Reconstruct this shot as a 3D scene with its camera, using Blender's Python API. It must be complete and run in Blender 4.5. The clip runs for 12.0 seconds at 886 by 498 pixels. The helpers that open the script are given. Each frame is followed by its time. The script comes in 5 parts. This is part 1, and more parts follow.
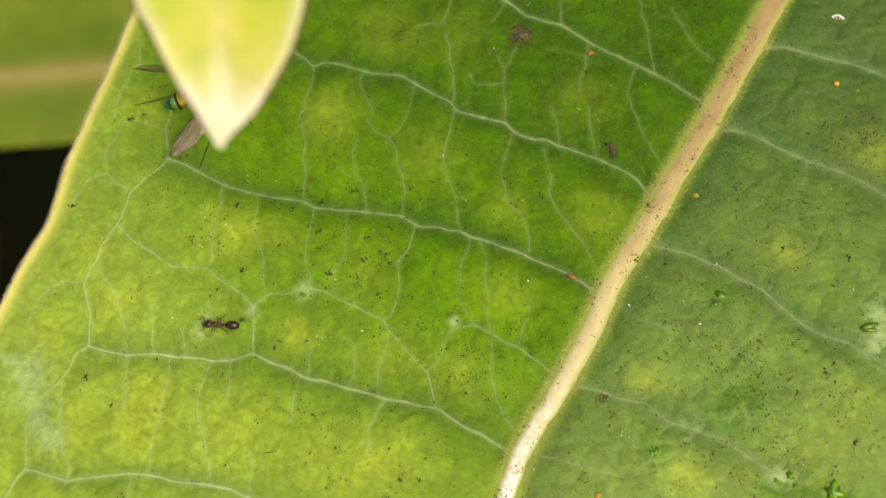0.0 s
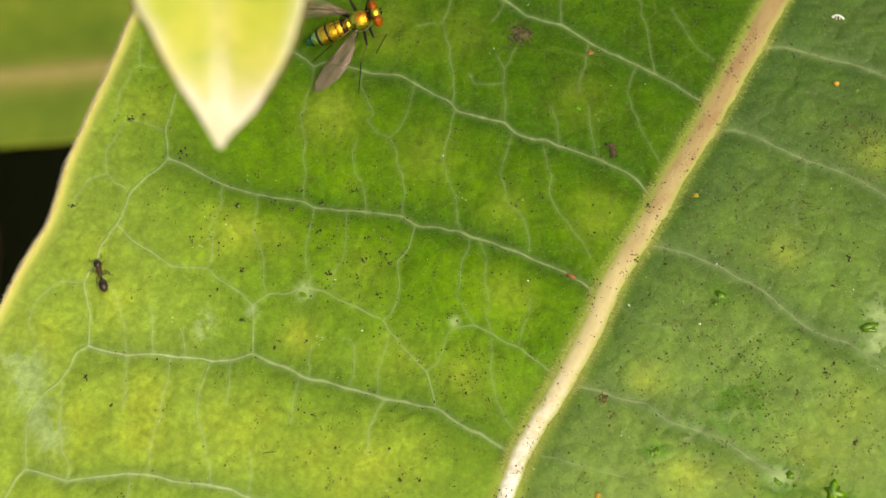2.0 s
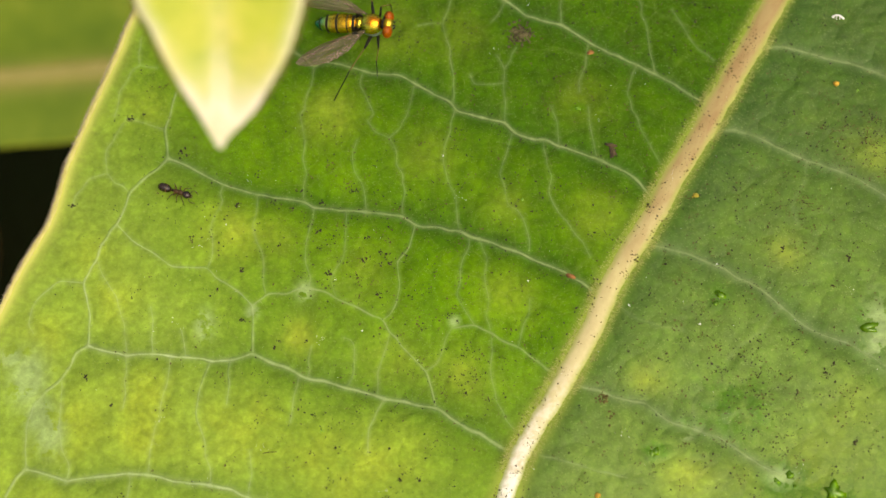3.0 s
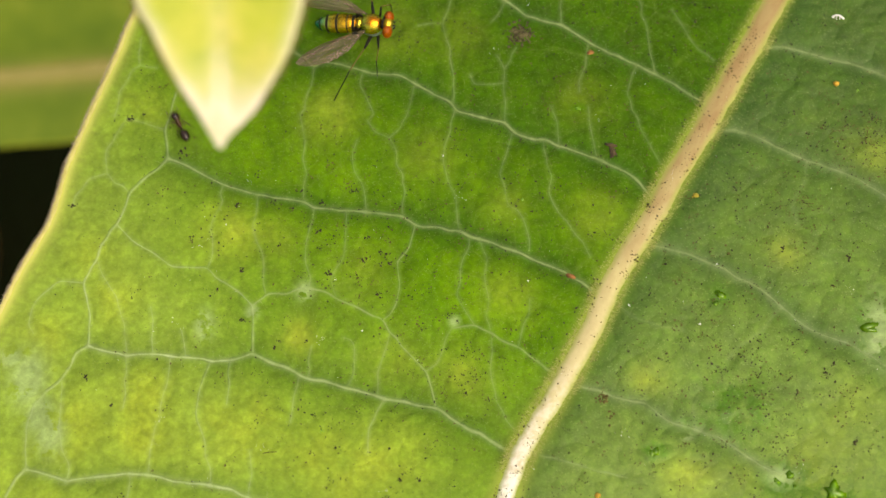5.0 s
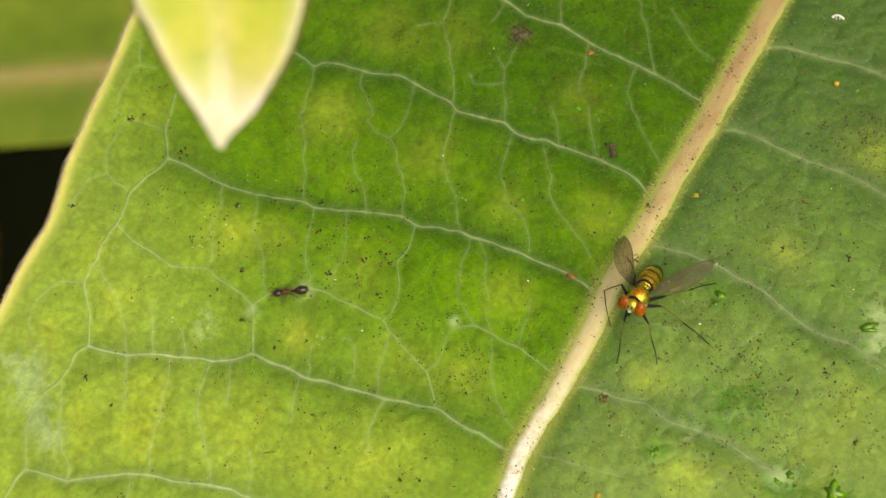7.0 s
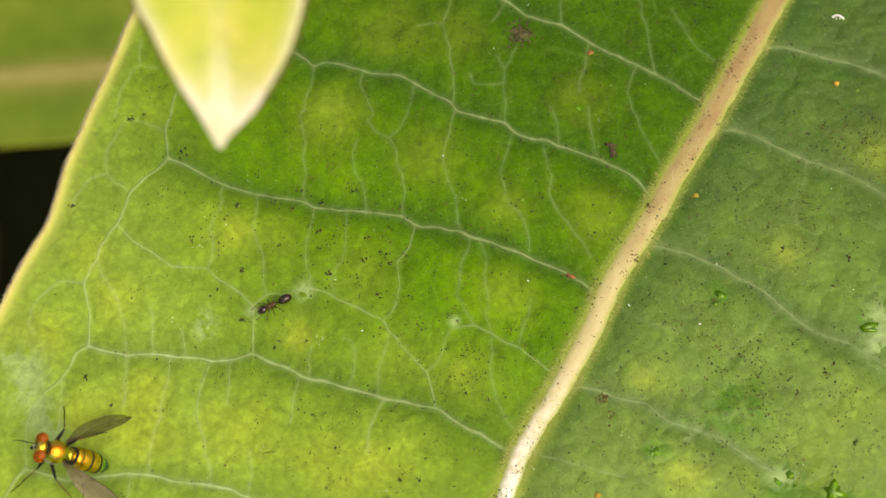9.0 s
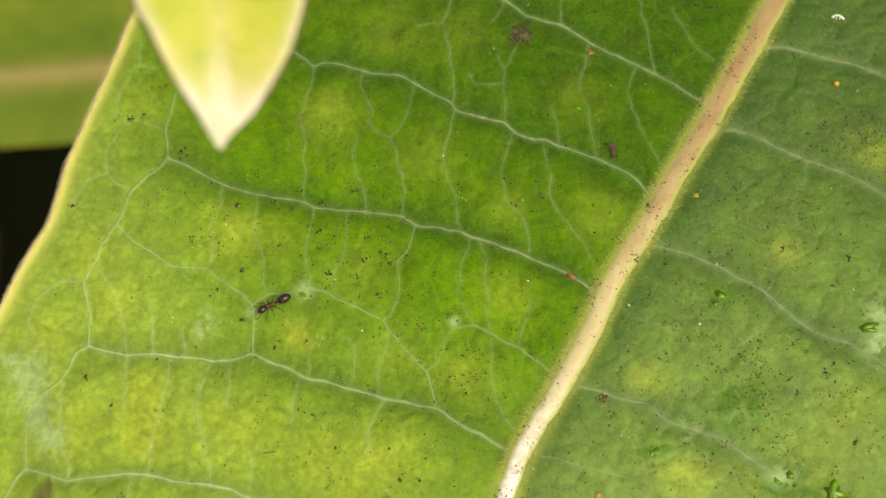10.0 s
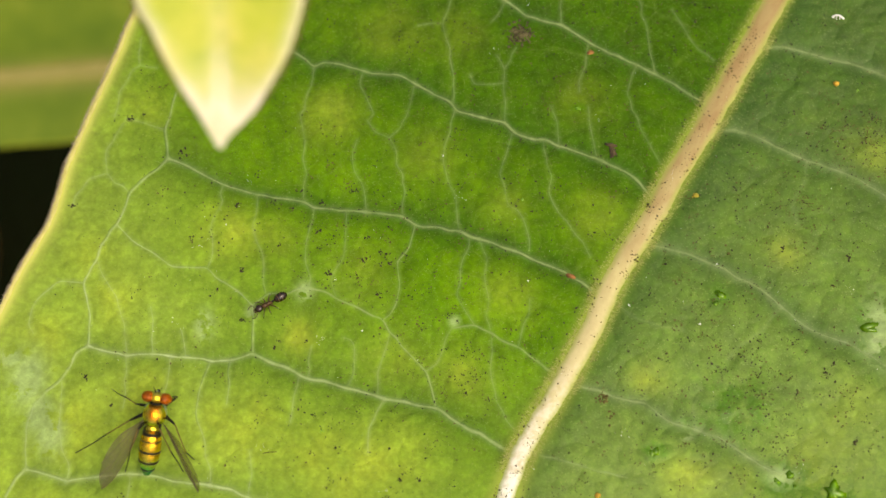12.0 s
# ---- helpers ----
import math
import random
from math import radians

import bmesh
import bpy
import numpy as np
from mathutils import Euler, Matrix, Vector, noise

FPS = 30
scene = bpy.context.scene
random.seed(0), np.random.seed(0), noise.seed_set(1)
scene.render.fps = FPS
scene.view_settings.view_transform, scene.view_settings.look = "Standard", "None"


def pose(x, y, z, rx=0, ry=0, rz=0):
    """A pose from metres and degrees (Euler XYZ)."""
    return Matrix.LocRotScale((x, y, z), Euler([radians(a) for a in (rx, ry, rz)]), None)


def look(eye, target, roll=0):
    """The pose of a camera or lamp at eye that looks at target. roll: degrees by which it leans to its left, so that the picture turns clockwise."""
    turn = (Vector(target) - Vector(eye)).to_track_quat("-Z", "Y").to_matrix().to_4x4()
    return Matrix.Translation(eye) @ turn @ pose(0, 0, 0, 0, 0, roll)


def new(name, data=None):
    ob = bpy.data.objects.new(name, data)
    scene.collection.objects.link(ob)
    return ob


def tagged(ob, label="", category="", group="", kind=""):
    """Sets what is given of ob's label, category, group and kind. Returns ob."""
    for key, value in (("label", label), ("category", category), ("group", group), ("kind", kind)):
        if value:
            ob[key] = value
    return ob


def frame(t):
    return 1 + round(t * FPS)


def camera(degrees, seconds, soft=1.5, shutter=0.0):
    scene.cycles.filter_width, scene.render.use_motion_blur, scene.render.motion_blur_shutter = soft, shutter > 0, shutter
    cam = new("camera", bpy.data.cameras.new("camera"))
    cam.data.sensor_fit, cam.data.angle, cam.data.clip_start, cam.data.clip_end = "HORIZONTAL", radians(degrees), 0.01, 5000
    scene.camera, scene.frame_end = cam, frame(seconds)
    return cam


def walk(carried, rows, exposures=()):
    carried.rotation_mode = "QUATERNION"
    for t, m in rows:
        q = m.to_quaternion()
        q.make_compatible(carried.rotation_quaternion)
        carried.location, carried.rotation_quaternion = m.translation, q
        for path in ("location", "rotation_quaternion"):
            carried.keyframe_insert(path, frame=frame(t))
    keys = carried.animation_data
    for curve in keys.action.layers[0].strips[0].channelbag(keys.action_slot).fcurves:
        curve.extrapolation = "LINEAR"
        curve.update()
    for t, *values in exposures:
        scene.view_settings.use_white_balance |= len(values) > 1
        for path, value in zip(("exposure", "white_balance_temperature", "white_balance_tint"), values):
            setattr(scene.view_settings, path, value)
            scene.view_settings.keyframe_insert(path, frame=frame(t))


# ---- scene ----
# ---- camera: it stands still above the leaf ----
cam = camera(30, 12.0, soft=1.5, shutter=0.5)
EYE = (0.0, -0.04002, 0.10994)
VIEW = look(EYE, (0, 0, 0))
walk(cam, [(0, VIEW), (12, VIEW)], exposures=[(0, 0.75, 7700, 6), (12, 0.75, 7700, 6)])
cam.data.dof.use_dof = True
cam.data.dof.focus_distance = 0.1165
cam.data.dof.aperture_fstop = 40

# ---- light: bright overcast sky, weak wide sun ----
world = bpy.data.worlds.new("sky")
scene.world = world
world.use_nodes = True
wn = world.node_tree.nodes
sky = wn.new("ShaderNodeTexSky")
sky.sky_type = "NISHITA"
sky.sun_disc = False
sky.sun_elevation = radians(62)
sky.sun_rotation = radians(130)
sky.air_density = 1.0
sky.dust_density = 6.0
sky.ozone_density = 1.0
wn["Background"].inputs["Strength"].default_value = 0.125
world.node_tree.links.new(sky.outputs["Color"], wn["Background"].inputs["Color"])
sun_data = bpy.data.lights.new("sun", "SUN")
sun_data.energy = 0.95
sun_data.angle = radians(60)
sun_data.color = (1.0, 0.95, 0.86)
sun = new("sun", sun_data)
sun.matrix_world = look((0.42, -0.36, 0.9), (0, 0, 0))

MM = 0.001


# ---- materials ----
class Mat:
    """A node material with short calls for its nodes."""

    def __init__(self, name):
        self.m = bpy.data.materials.new(name)
        self.m.use_nodes = True
        self.t = self.m.node_tree
        self.b = self.t.nodes["Principled BSDF"]
        self.out = self.t.nodes["Material Output"]

    def link(self, a, b):
        self.t.links.new(a, b)

    def put(self, socket, value):
        if isinstance(value, bpy.types.NodeSocket):
            self.link(value, socket)
        elif value is not None:
            if socket.type == "RGBA" and len(value) == 3:
                value = (*value, 1)
            socket.default_value = value

    def node(self, kind, **values):
        n = self.t.nodes.new(kind)
        for key, value in values.items():
            self.put(n.inputs[key], value)
        return n

    def coord(self, which="Object"):
        return self.t.nodes.new("ShaderNodeTexCoord").outputs[which]

    def noise(self, scale, detail=4, rough=0.55, vec=None, distort=0.0):
        n = self.node("ShaderNodeTexNoise", Scale=scale, Detail=detail, Roughness=rough, Distortion=distort)
        self.link(vec if vec else self.coord(), n.inputs["Vector"])
        return n.outputs["Fac"]

    def voronoi(self, scale, feature="DISTANCE_TO_EDGE", vec=None):
        n = self.t.nodes.new("ShaderNodeTexVoronoi")
        n.feature = feature
        n.inputs["Scale"].default_value = scale
        self.link(vec if vec else self.coord(), n.inputs["Vector"])
        return n.outputs["Distance"]

    def attr(self, name):
        n = self.t.nodes.new("ShaderNodeAttribute")
        n.attribute_name = name
        return n.outputs["Fac"]

    def ramp(self, fac, *stops):
        n = self.t.nodes.new("ShaderNodeValToRGB")
        els = n.color_ramp.elements
        while len(els) < len(stops):
            els.new(0.5)
        for e, (p, c) in zip(els, stops):
            e.position = p
            e.color = (*c, 1) if isinstance(c, tuple) else (c, c, c, 1)
        self.link(fac, n.inputs["Fac"])
        return n.outputs["Color"]

    def math(self, op, a, b=0.5, clamp=False):
        n = self.t.nodes.new("ShaderNodeMath")
        n.operation, n.use_clamp = op, clamp
        self.put(n.inputs[0], a)
        self.put(n.inputs[1], b)
        return n.outputs[0]

    def mix(self, fac, a, b, blend="MIX"):
        n = self.t.nodes.new("ShaderNodeMix")
        n.data_type, n.blend_type = "RGBA", blend
        self.put(n.inputs["Factor"], fac)
        self.put(n.inputs[6], a)
        self.put(n.inputs[7], b)
        return n.outputs[2]

    def set(self, **values):
        for key, value in values.items():
            self.put(self.b.inputs[key.replace("_", " ")], value)
        return self

    def bump(self, height, strength=0.3, distance=0.0001):
        n = self.node("ShaderNodeBump", Strength=strength, Distance=distance, Height=height)
        self.link(n.outputs["Normal"], self.b.inputs["Normal"])
        return self

    def leafy(self, color, share):
        """Let some light through, as a leaf does."""
        tr = self.node("ShaderNodeBsdfTranslucent", Color=color)
        mx = self.node("ShaderNodeMixShader", Fac=share)
        self.link(self.b.outputs[0], mx.inputs[1])
        self.link(tr.outputs[0], mx.inputs[2])
        self.link(mx.outputs[0], self.out.inputs["Surface"])
        return self


def plain(name, color, rough=0.6, metal=0.0, vary=0.25, scale=3000, spec=0.5):
    k = Mat(name)
    n = k.noise(scale)
    lo = tuple(c * (1 - vary) for c in color)
    hi = tuple(min(1, c * (1 + vary)) for c in color)
    k.set(Base_Color=k.ramp(n, (0.3, lo), (0.7, hi)), Roughness=rough, Metallic=metal, Specular_IOR_Level=spec)
    k.bump(n, 0.25, 0.00003)
    return k.m


def make_blade_mat():
    k = Mat("leaf_blade_green")
    side, vein, fine, yel, rim = k.attr("side"), k.attr("near_vein"), k.attr("vein_core"), k.attr("yellow_falloff"), k.attr("near_midrib")
    big = k.noise(130, 3)
    mid = k.noise(620, 5, 0.6)
    grain = k.noise(2600, 7, 0.72)
    # coordinates bent by noise, so that the net of veins is uneven
    bent = k.node("ShaderNodeVectorMath")
    bent.operation = "MULTIPLY_ADD"
    warp = k.node("ShaderNodeTexNoise", Scale=420.0, Detail=1.0)
    k.link(k.coord(), warp.inputs["Vector"])
    k.link(warp.outputs["Color"], bent.inputs[0])
    bent.inputs[1].default_value = (0.0011, 0.0011, 0.0)
    k.link(k.coord(), bent.inputs[2])
    net1, net2 = (k.voronoi(v, vec=bent.outputs[0]) for v in (430, 900))
    cell = k.t.nodes.new("ShaderNodeTexVoronoi")
    cell.inputs["Scale"].default_value = 430
    k.link(bent.outputs[0], cell.inputs["Vector"])
    # green of the lamina, patchy
    f = k.math("ADD", k.math("MULTIPLY", big, 0.55), k.math("MULTIPLY", mid, 0.55))
    col = k.ramp(f, (0.36, (0.046, 0.124, 0.001)), (0.55, (0.084, 0.200, 0.002)), (0.76, (0.132, 0.266, 0.003)))
    # paler towards the lower left: light falloff painted into the green
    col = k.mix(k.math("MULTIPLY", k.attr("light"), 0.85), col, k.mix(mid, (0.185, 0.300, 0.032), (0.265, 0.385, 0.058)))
    # duller second half of the leaf: grey sky sheen painted into its colour
    col = k.mix(k.math("MULTIPLY", side, k.math("SUBTRACT", 0.62, k.math("MULTIPLY", k.attr("deep_falloff"), 0.25))), col, k.mix(mid, (0.082, 0.150, 0.022), (0.215, 0.312, 0.068)))
    # fuller green towards the stalk, with light falloff painted in as darkening
    col = k.mix(k.math("MULTIPLY", k.attr("deep_falloff"), 0.9), col, k.mix(1.0, col, (0.42, 0.49, 0.36), "MULTIPLY"))
    # yellowing patches, with some painted light falloff at left and bottom
    y = k.math("MULTIPLY", yel, k.math("SUBTRACT", k.math("MULTIPLY", k.noise(420, 5, 0.66), 2.6), 0.38), True)
    col = k.mix(k.math("MULTIPLY", y, 0.85), col, (0.30, 0.385, 0.035))
    # deep green along the veins
    col = k.mix(k.math("MULTIPLY", vein, 0.78), col, (0.024, 0.080, 0.004))
    # soaked dark patches and pale scars where the surface has been grazed away
    blot = k.ramp(k.noise(900, 4, 0.6), (0.35, 0.0), (0.6, 1.0))
    col = k.mix(k.math("MULTIPLY", k.attr("soaked"), blot, True), col, (0.060, 0.165, 0.002))
    col = k.mix(k.math("MULTIPLY", k.attr("scar"), k.ramp(k.noise(700, 4, 0.6), (0.41, 0.0), (0.46, 0.6)), True), col, (0.29, 0.40, 0.15))
    # finer nets of veins, pale hairs, mottling
    grainy = k.ramp(grain, (0.32, 0.6), (0.5, 1.0), (0.68, 1.45))
    col = k.mix(0.55, col, k.mix(1.0, col, grainy, "MULTIPLY"))
    # each field of the net has a green of its own, fuller beside its veins
    tint = k.ramp(k.node("ShaderNodeSeparateColor", Color=cell.outputs["Color"]).outputs[0], (0.0, 0.92), (1.0, 1.12))
    col = k.mix(0.8, col, k.mix(1.0, col, tint, "MULTIPLY"))
    col = k.mix(0.8, col, k.mix(1.0, col, k.ramp(net1, (0.0, 0.88), (0.16, 1.0), (0.4, 1.08)), "MULTIPLY"))
    col = k.mix(0.7, col, k.mix(1.0, col, k.ramp(net2, (0.0, 0.86), (0.18, 1.03), (0.4, 1.14)), "MULTIPLY"))
    seen = k.ramp(k.noise(300, 3), (0.42, 0.15), (0.62, 1.0))
    col = k.mix(k.math("MULTIPLY", k.ramp(net1, (0.0, 1.0), (0.035, 0.0)), k.math("MULTIPLY", seen, 0.11)), col, (0.27, 0.37, 0.08))
    col = k.mix(k.math("MULTIPLY", k.ramp(net2, (0.0, 1.0), (0.05, 0.0)), k.math("MULTIPLY", mid, 0.17)), col, (0.24, 0.34, 0.06))
    # pale veins, uneven and fading in places
    pale = k.mix(k.attr("light"), k.mix(k.noise(1500, 4), (0.20, 0.28, 0.09), (0.34, 0.42, 0.19)), (0.42, 0.52, 0.25))
    col = k.mix(k.math("MULTIPLY", fine, k.math("ADD", k.math("MULTIPLY", k.noise(1100, 5, 0.65), 1.3), 0.1), True), col, pale)
    hairs = k.ramp(k.noise(6500, 3, 0.75), (0.58, 0.0), (0.70, 1.0))
    col = k.mix(k.math("MULTIPLY", hairs, k.math("ADD", k.math("MULTIPLY", side, 0.12), 0.27)), col, (0.37, 0.455, 0.14))
    # yellow-green fringe beside the midrib and pale leaf margin
    col = k.mix(k.math("MULTIPLY", rim, k.math("ADD", k.math("MULTIPLY", grain, 0.9), 0.35), True), col, (0.27, 0.34, 0.055))
    col = k.mix(k.attr("margin"), col, (0.55, 0.56, 0.13))
    # relief: the fields of the net stand up as small cushions
    h = k.math("ADD", k.math("MULTIPLY", grain, 0.7), k.math("MULTIPLY", mid, 1.0))
    for scale, high in ((640, 1.8), (1250, 1.6)):
        dome = k.t.nodes.new("ShaderNodeTexVoronoi")
        dome.feature = "SMOOTH_F1"
        dome.inputs["Scale"].default_value = scale
        dome.inputs["Smoothness"].default_value = 0.25
        k.link(bent.outputs[0], dome.inputs["Vector"])
        far = dome.outputs["Distance"]
        h = k.math("SUBTRACT", h, k.math("MULTIPLY", k.math("MULTIPLY", far, far), high))
    rough = k.mix(k.math("MULTIPLY", k.attr("soaked"), blot, True), k.ramp(mid, (0.3, 0.50), (0.7, 0.68)), (0.36, 0.36, 0.36))
    k.set(Base_Color=col, Roughness=rough, Specular_IOR_Level=k.ramp(side, (0.0, 0.09), (1.0, 0.34)))
    k.bump(h, 0.75, 0.00011)
    k.leafy(k.mix(0.5, col, (0.35, 0.42, 0.01)), 0.16)
    return k.m


def make_vein_mat(name, lo, hi, scale, share=0.12, far=None):
    k = Mat(name)
    n = k.noise(scale, 5, 0.6)
    g = k.noise(scale * 6, 3)
    col = k.mix(k.math("MULTIPLY", g, 0.3), k.ramp(n, (0.3, lo), (0.72, hi)), tuple(c * 0.75 for c in lo))
    if far:
        # paler towards the tip and the margin
        sep = k.node("ShaderNodeSeparateXYZ", Vector=k.coord())
        tone = k.math("ADD", k.math("MULTIPLY", sep.outputs["X"], -24.0), k.math("MULTIPLY", sep.outputs["Y"], -30.0), True)
        col = k.mix(k.math("MULTIPLY", tone, k.math("ADD", n, 0.4), True), col, far)
        # the flanks run out into the green of the blade
        col = k.mix(k.math("MULTIPLY", k.ramp(k.attr("flank"), (0.25, 0.0), (0.95, 1.0)), 0.92), col, k.mix(tone, (0.050, 0.120, 0.006), (0.165, 0.265, 0.024)))
    k.set(Base_Color=col, Roughness=0.6, Specular_IOR_Level=0.35)
    k.bump(k.math("ADD", n, g), 0.4, 0.00006)
    k.leafy(col, share)
    return k.m


def make_midrib_mat():
    k = Mat("midrib_cream")
    along = k.attr("along")
    m = k.node("ShaderNodeMapping", Vector=k.coord(), Rotation=(0, 0, radians(61)), Scale=(2.2, 1.0, 1.0))
    m.vector_type = "TEXTURE"
    n = k.noise(900, 6, 0.65, m.outputs[0])
    g = k.noise(3800, 3)
    tan = k.ramp(along, (0.0, (0.30, 0.215, 0.085)), (0.30, (0.32, 0.245, 0.10)), (0.55, (0.46, 0.40, 0.185)), (0.80, (0.52, 0.47, 0.26)), (1.0, (0.58, 0.55, 0.43)))
    col = k.mix(k.math("MULTIPLY", k.ramp(n, (0.42, 0.0), (0.62, 0.8)), k.ramp(along, (0.25, 1.0), (0.62, 0.25))), tan, (0.25, 0.15, 0.06))
    col = k.mix(k.math("MULTIPLY", g, 0.25), col, (0.30, 0.235, 0.09))
    # whitish crust towards the tip
    crust = k.ramp(k.noise(1300, 6, 0.7), (0.42, 0.0), (0.56, 1.0))
    col = k.mix(k.math("MULTIPLY", crust, k.ramp(along, (0.72, 0.0), (0.98, 0.8))), col, (0.72, 0.70, 0.62))
    # green fuzz on the flanks
    col = k.mix(k.math("MULTIPLY", k.attr("flank"), k.math("ADD", g, 0.45), True), col, (0.27, 0.31, 0.06))
    k.set(Base_Color=col, Roughness=0.62, Specular_IOR_Level=0.35)
    k.bump(k.math("ADD", n, g), 0.45, 0.00008)
    return k.m


def make_young_mat():
    k = Mat("young_leaf_yellow")
    big, fine = k.noise(260, 4), k.noise(1500, 4)
    col = k.ramp(big, (0.32, (0.32, 0.41, 0.03)), (0.46, (0.49, 0.54, 0.05)), (0.60, (0.62, 0.60, 0.09)), (0.74, (0.74, 0.70, 0.26)))
    col = k.mix(k.math("MULTIPLY", k.ramp(fine, (0.45, 0.0), (0.7, 1.0)), 0.4), col, (0.38, 0.45, 0.06))
    col = k.mix(k.math("MULTIPLY", k.attr("pale"), k.ramp(k.noise(420, 4), (0.3, 0.45), (0.6, 1.0)), True), col, (0.88, 0.81, 0.70))
    k.set(Base_Color=col, Roughness=0.5, Specular_IOR_Level=0.4)
    k.bump(fine, 0.3, 0.0001)
    k.leafy(col, 0.3)
    return k.m


def make_far_mat():
    k = Mat("far_leaf_green")
    n, f = k.noise(110, 4), k.noise(900, 4)
    col = k.ramp(n, (0.3, (0.095, 0.165, 0.012)), (0.55, (0.155, 0.225, 0.018)), (0.75, (0.24, 0.29, 0.03)))
    col = k.mix(k.math("MULTIPLY", f, 0.3), col, (0.11, 0.17, 0.008))
    col = k.mix(k.math("MULTIPLY", k.attr("pale"), 0.75), col, (0.34, 0.29, 0.08))
    col = k.mix(k.attr("margin"), col, (0.30, 0.33, 0.02))
    k.set(Base_Color=col, Roughness=0.6, Specular_IOR_Level=0.2)
    k.bump(f, 0.3, 0.0002)
    k.leafy(col, 0.2)
    return k.m


def make_metal_body(name, stops, axis, scale, offset, top_color=None, rough=0.24):
    """Iridescent cuticle: hue runs along the body, with an orange patch on the back."""
    k = Mat(name)
    c = k.coord()
    sep = k.node("ShaderNodeSeparateXYZ", Vector=c)
    pos = k.math("MULTIPLY_ADD", sep.outputs[axis], scale)
    pos.node.inputs[2].default_value = offset
    n = k.noise(2600, 3)
    col = k.ramp(k.math("ADD", pos, k.math("MULTIPLY", k.math("SUBTRACT", n, 0.5), 0.12)), *stops)
    if top_color:
        up = k.math("SUBTRACT", 1.0, k.math("MULTIPLY", k.math("ABSOLUTE", sep.outputs["Y"]), 1.0 / 0.00052), True)
        col = k.mix(k.math("MULTIPLY", k.ramp(up, (0.1, 0.0), (0.6, 1.0)), k.ramp(pos, *top_color[1])), col, top_color[0])
    # coppery stains and a finely pitted skin
    col = k.mix(k.ramp(k.noise(1900, 4, 0.6), (0.50, 0.0), (0.66, 0.55)), col, (0.46, 0.17, 0.015))
    k.set(Base_Color=col, Metallic=0.95, Roughness=rough)
    k.bump(k.math("ADD", k.noise(9000, 3), k.math("MULTIPLY", k.noise(2200, 3), 2.5)), 0.6, 0.00003)
    return k.m


def make_membrane():
    """Clear smoky film with a wavy, glinting surface."""
    k = Mat("wing_membrane")
    n = k.noise(900, 3)
    c = k.node("ShaderNodeMapping", Vector=k.coord(), Scale=(260, 2200, 260))
    folds = k.node("ShaderNodeTexNoise", Scale=1.0, Detail=3.0, Vector=c.outputs[0]).outputs["Fac"]
    k.set(Base_Color=k.ramp(n, (0.3, (0.075, 0.058, 0.024)), (0.7, (0.15, 0.12, 0.06))), Roughness=0.12, Specular_IOR_Level=0.7, IOR=1.55, Thin_Film_Thickness=420.0, Thin_Film_IOR=1.8)
    k.bump(folds, 1.0, 0.0003)
    tr = k.node("ShaderNodeBsdfTransparent", Color=(0.74, 0.72, 0.56))
    mx = k.node("ShaderNodeMixShader", Fac=0.4)
    k.link(tr.outputs[0], mx.inputs[1])
    k.link(k.b.outputs[0], mx.inputs[2])
    k.link(mx.outputs[0], k.out.inputs["Surface"])
    return k.m


def make_soil():
    k = Mat("shade_black_soil")
    n, f = k.noise(14, 6), k.noise(160, 5)
    # near-black base: the shade under the foliage is put into the soil colour
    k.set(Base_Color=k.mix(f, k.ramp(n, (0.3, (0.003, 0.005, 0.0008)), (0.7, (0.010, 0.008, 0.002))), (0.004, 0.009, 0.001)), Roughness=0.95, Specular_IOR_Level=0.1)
    k.bump(f, 0.8, 0.004)
    return k.m


M_BLADE = make_blade_mat()
M_MIDRIB = make_midrib_mat()
M_MARGIN = make_vein_mat("margin_yellow", (0.56, 0.52, 0.15), (0.70, 0.66, 0.24), 1300, 0.3)
M_FUZZ = plain("margin_fuzz", (0.44, 0.36, 0.25), 0.8)
M_DOWN = plain("pale_down", (0.34, 0.36, 0.10), 0.8)
M_YOUNG = make_young_mat()
M_YOUNG_RIM = make_vein_mat("young_leaf_rim", (0.11, 0.08, 0.012), (0.20, 0.14, 0.03), 900, 0.2)
M_FAR = make_far_mat()
M_FAR_RIB = make_vein_mat("far_midrib", (0.28, 0.25, 0.06), (0.36, 0.30, 0.09), 300)
M_STEM = make_vein_mat("stem_green", (0.16, 0.20, 0.06), (0.26, 0.27, 0.10), 200)
M_SOIL = make_soil()
M_UNDER = make_vein_mat("undergrowth_green", (0.030, 0.060, 0.008), (0.060, 0.110, 0.014), 40, 0.1)
M_DRY = make_vein_mat("dry_leaf_brown", (0.10, 0.035, 0.012), (0.18, 0.07, 0.02), 120)
M_DIRT = plain("dark_dirt", (0.044, 0.038, 0.020), 0.9, vary=0.6, spec=0.1)
M_CLOT = plain("grey_brown_clot", (0.075, 0.066, 0.030), 0.9, vary=0.7, spec=0.1)
M_GRIT = plain("brown_grit", (0.095, 0.080, 0.024), 0.9, vary=0.5, spec=0.1)
M_FRASS_OLIVE = plain("olive_frass", (0.33, 0.27, 0.02), 0.7, vary=0.5)
M_FRASS = plain("yellow_frass", (0.46, 0.27, 0.02), 0.7, vary=0.35)
M_RUST = plain("rust_spot", (0.23, 0.10, 0.022), 0.75, vary=0.4)
M_WET = plain("wet_green_sap", (0.085, 0.19, 0.004), 0.2, vary=0.5, scale=1500)
M_SAP = plain("bright_green_crumb", (0.16, 0.34, 0.01), 0.4, vary=0.4)
M_WHITE = plain("white_crumb", (0.70, 0.70, 0.62), 0.7, vary=0.2)
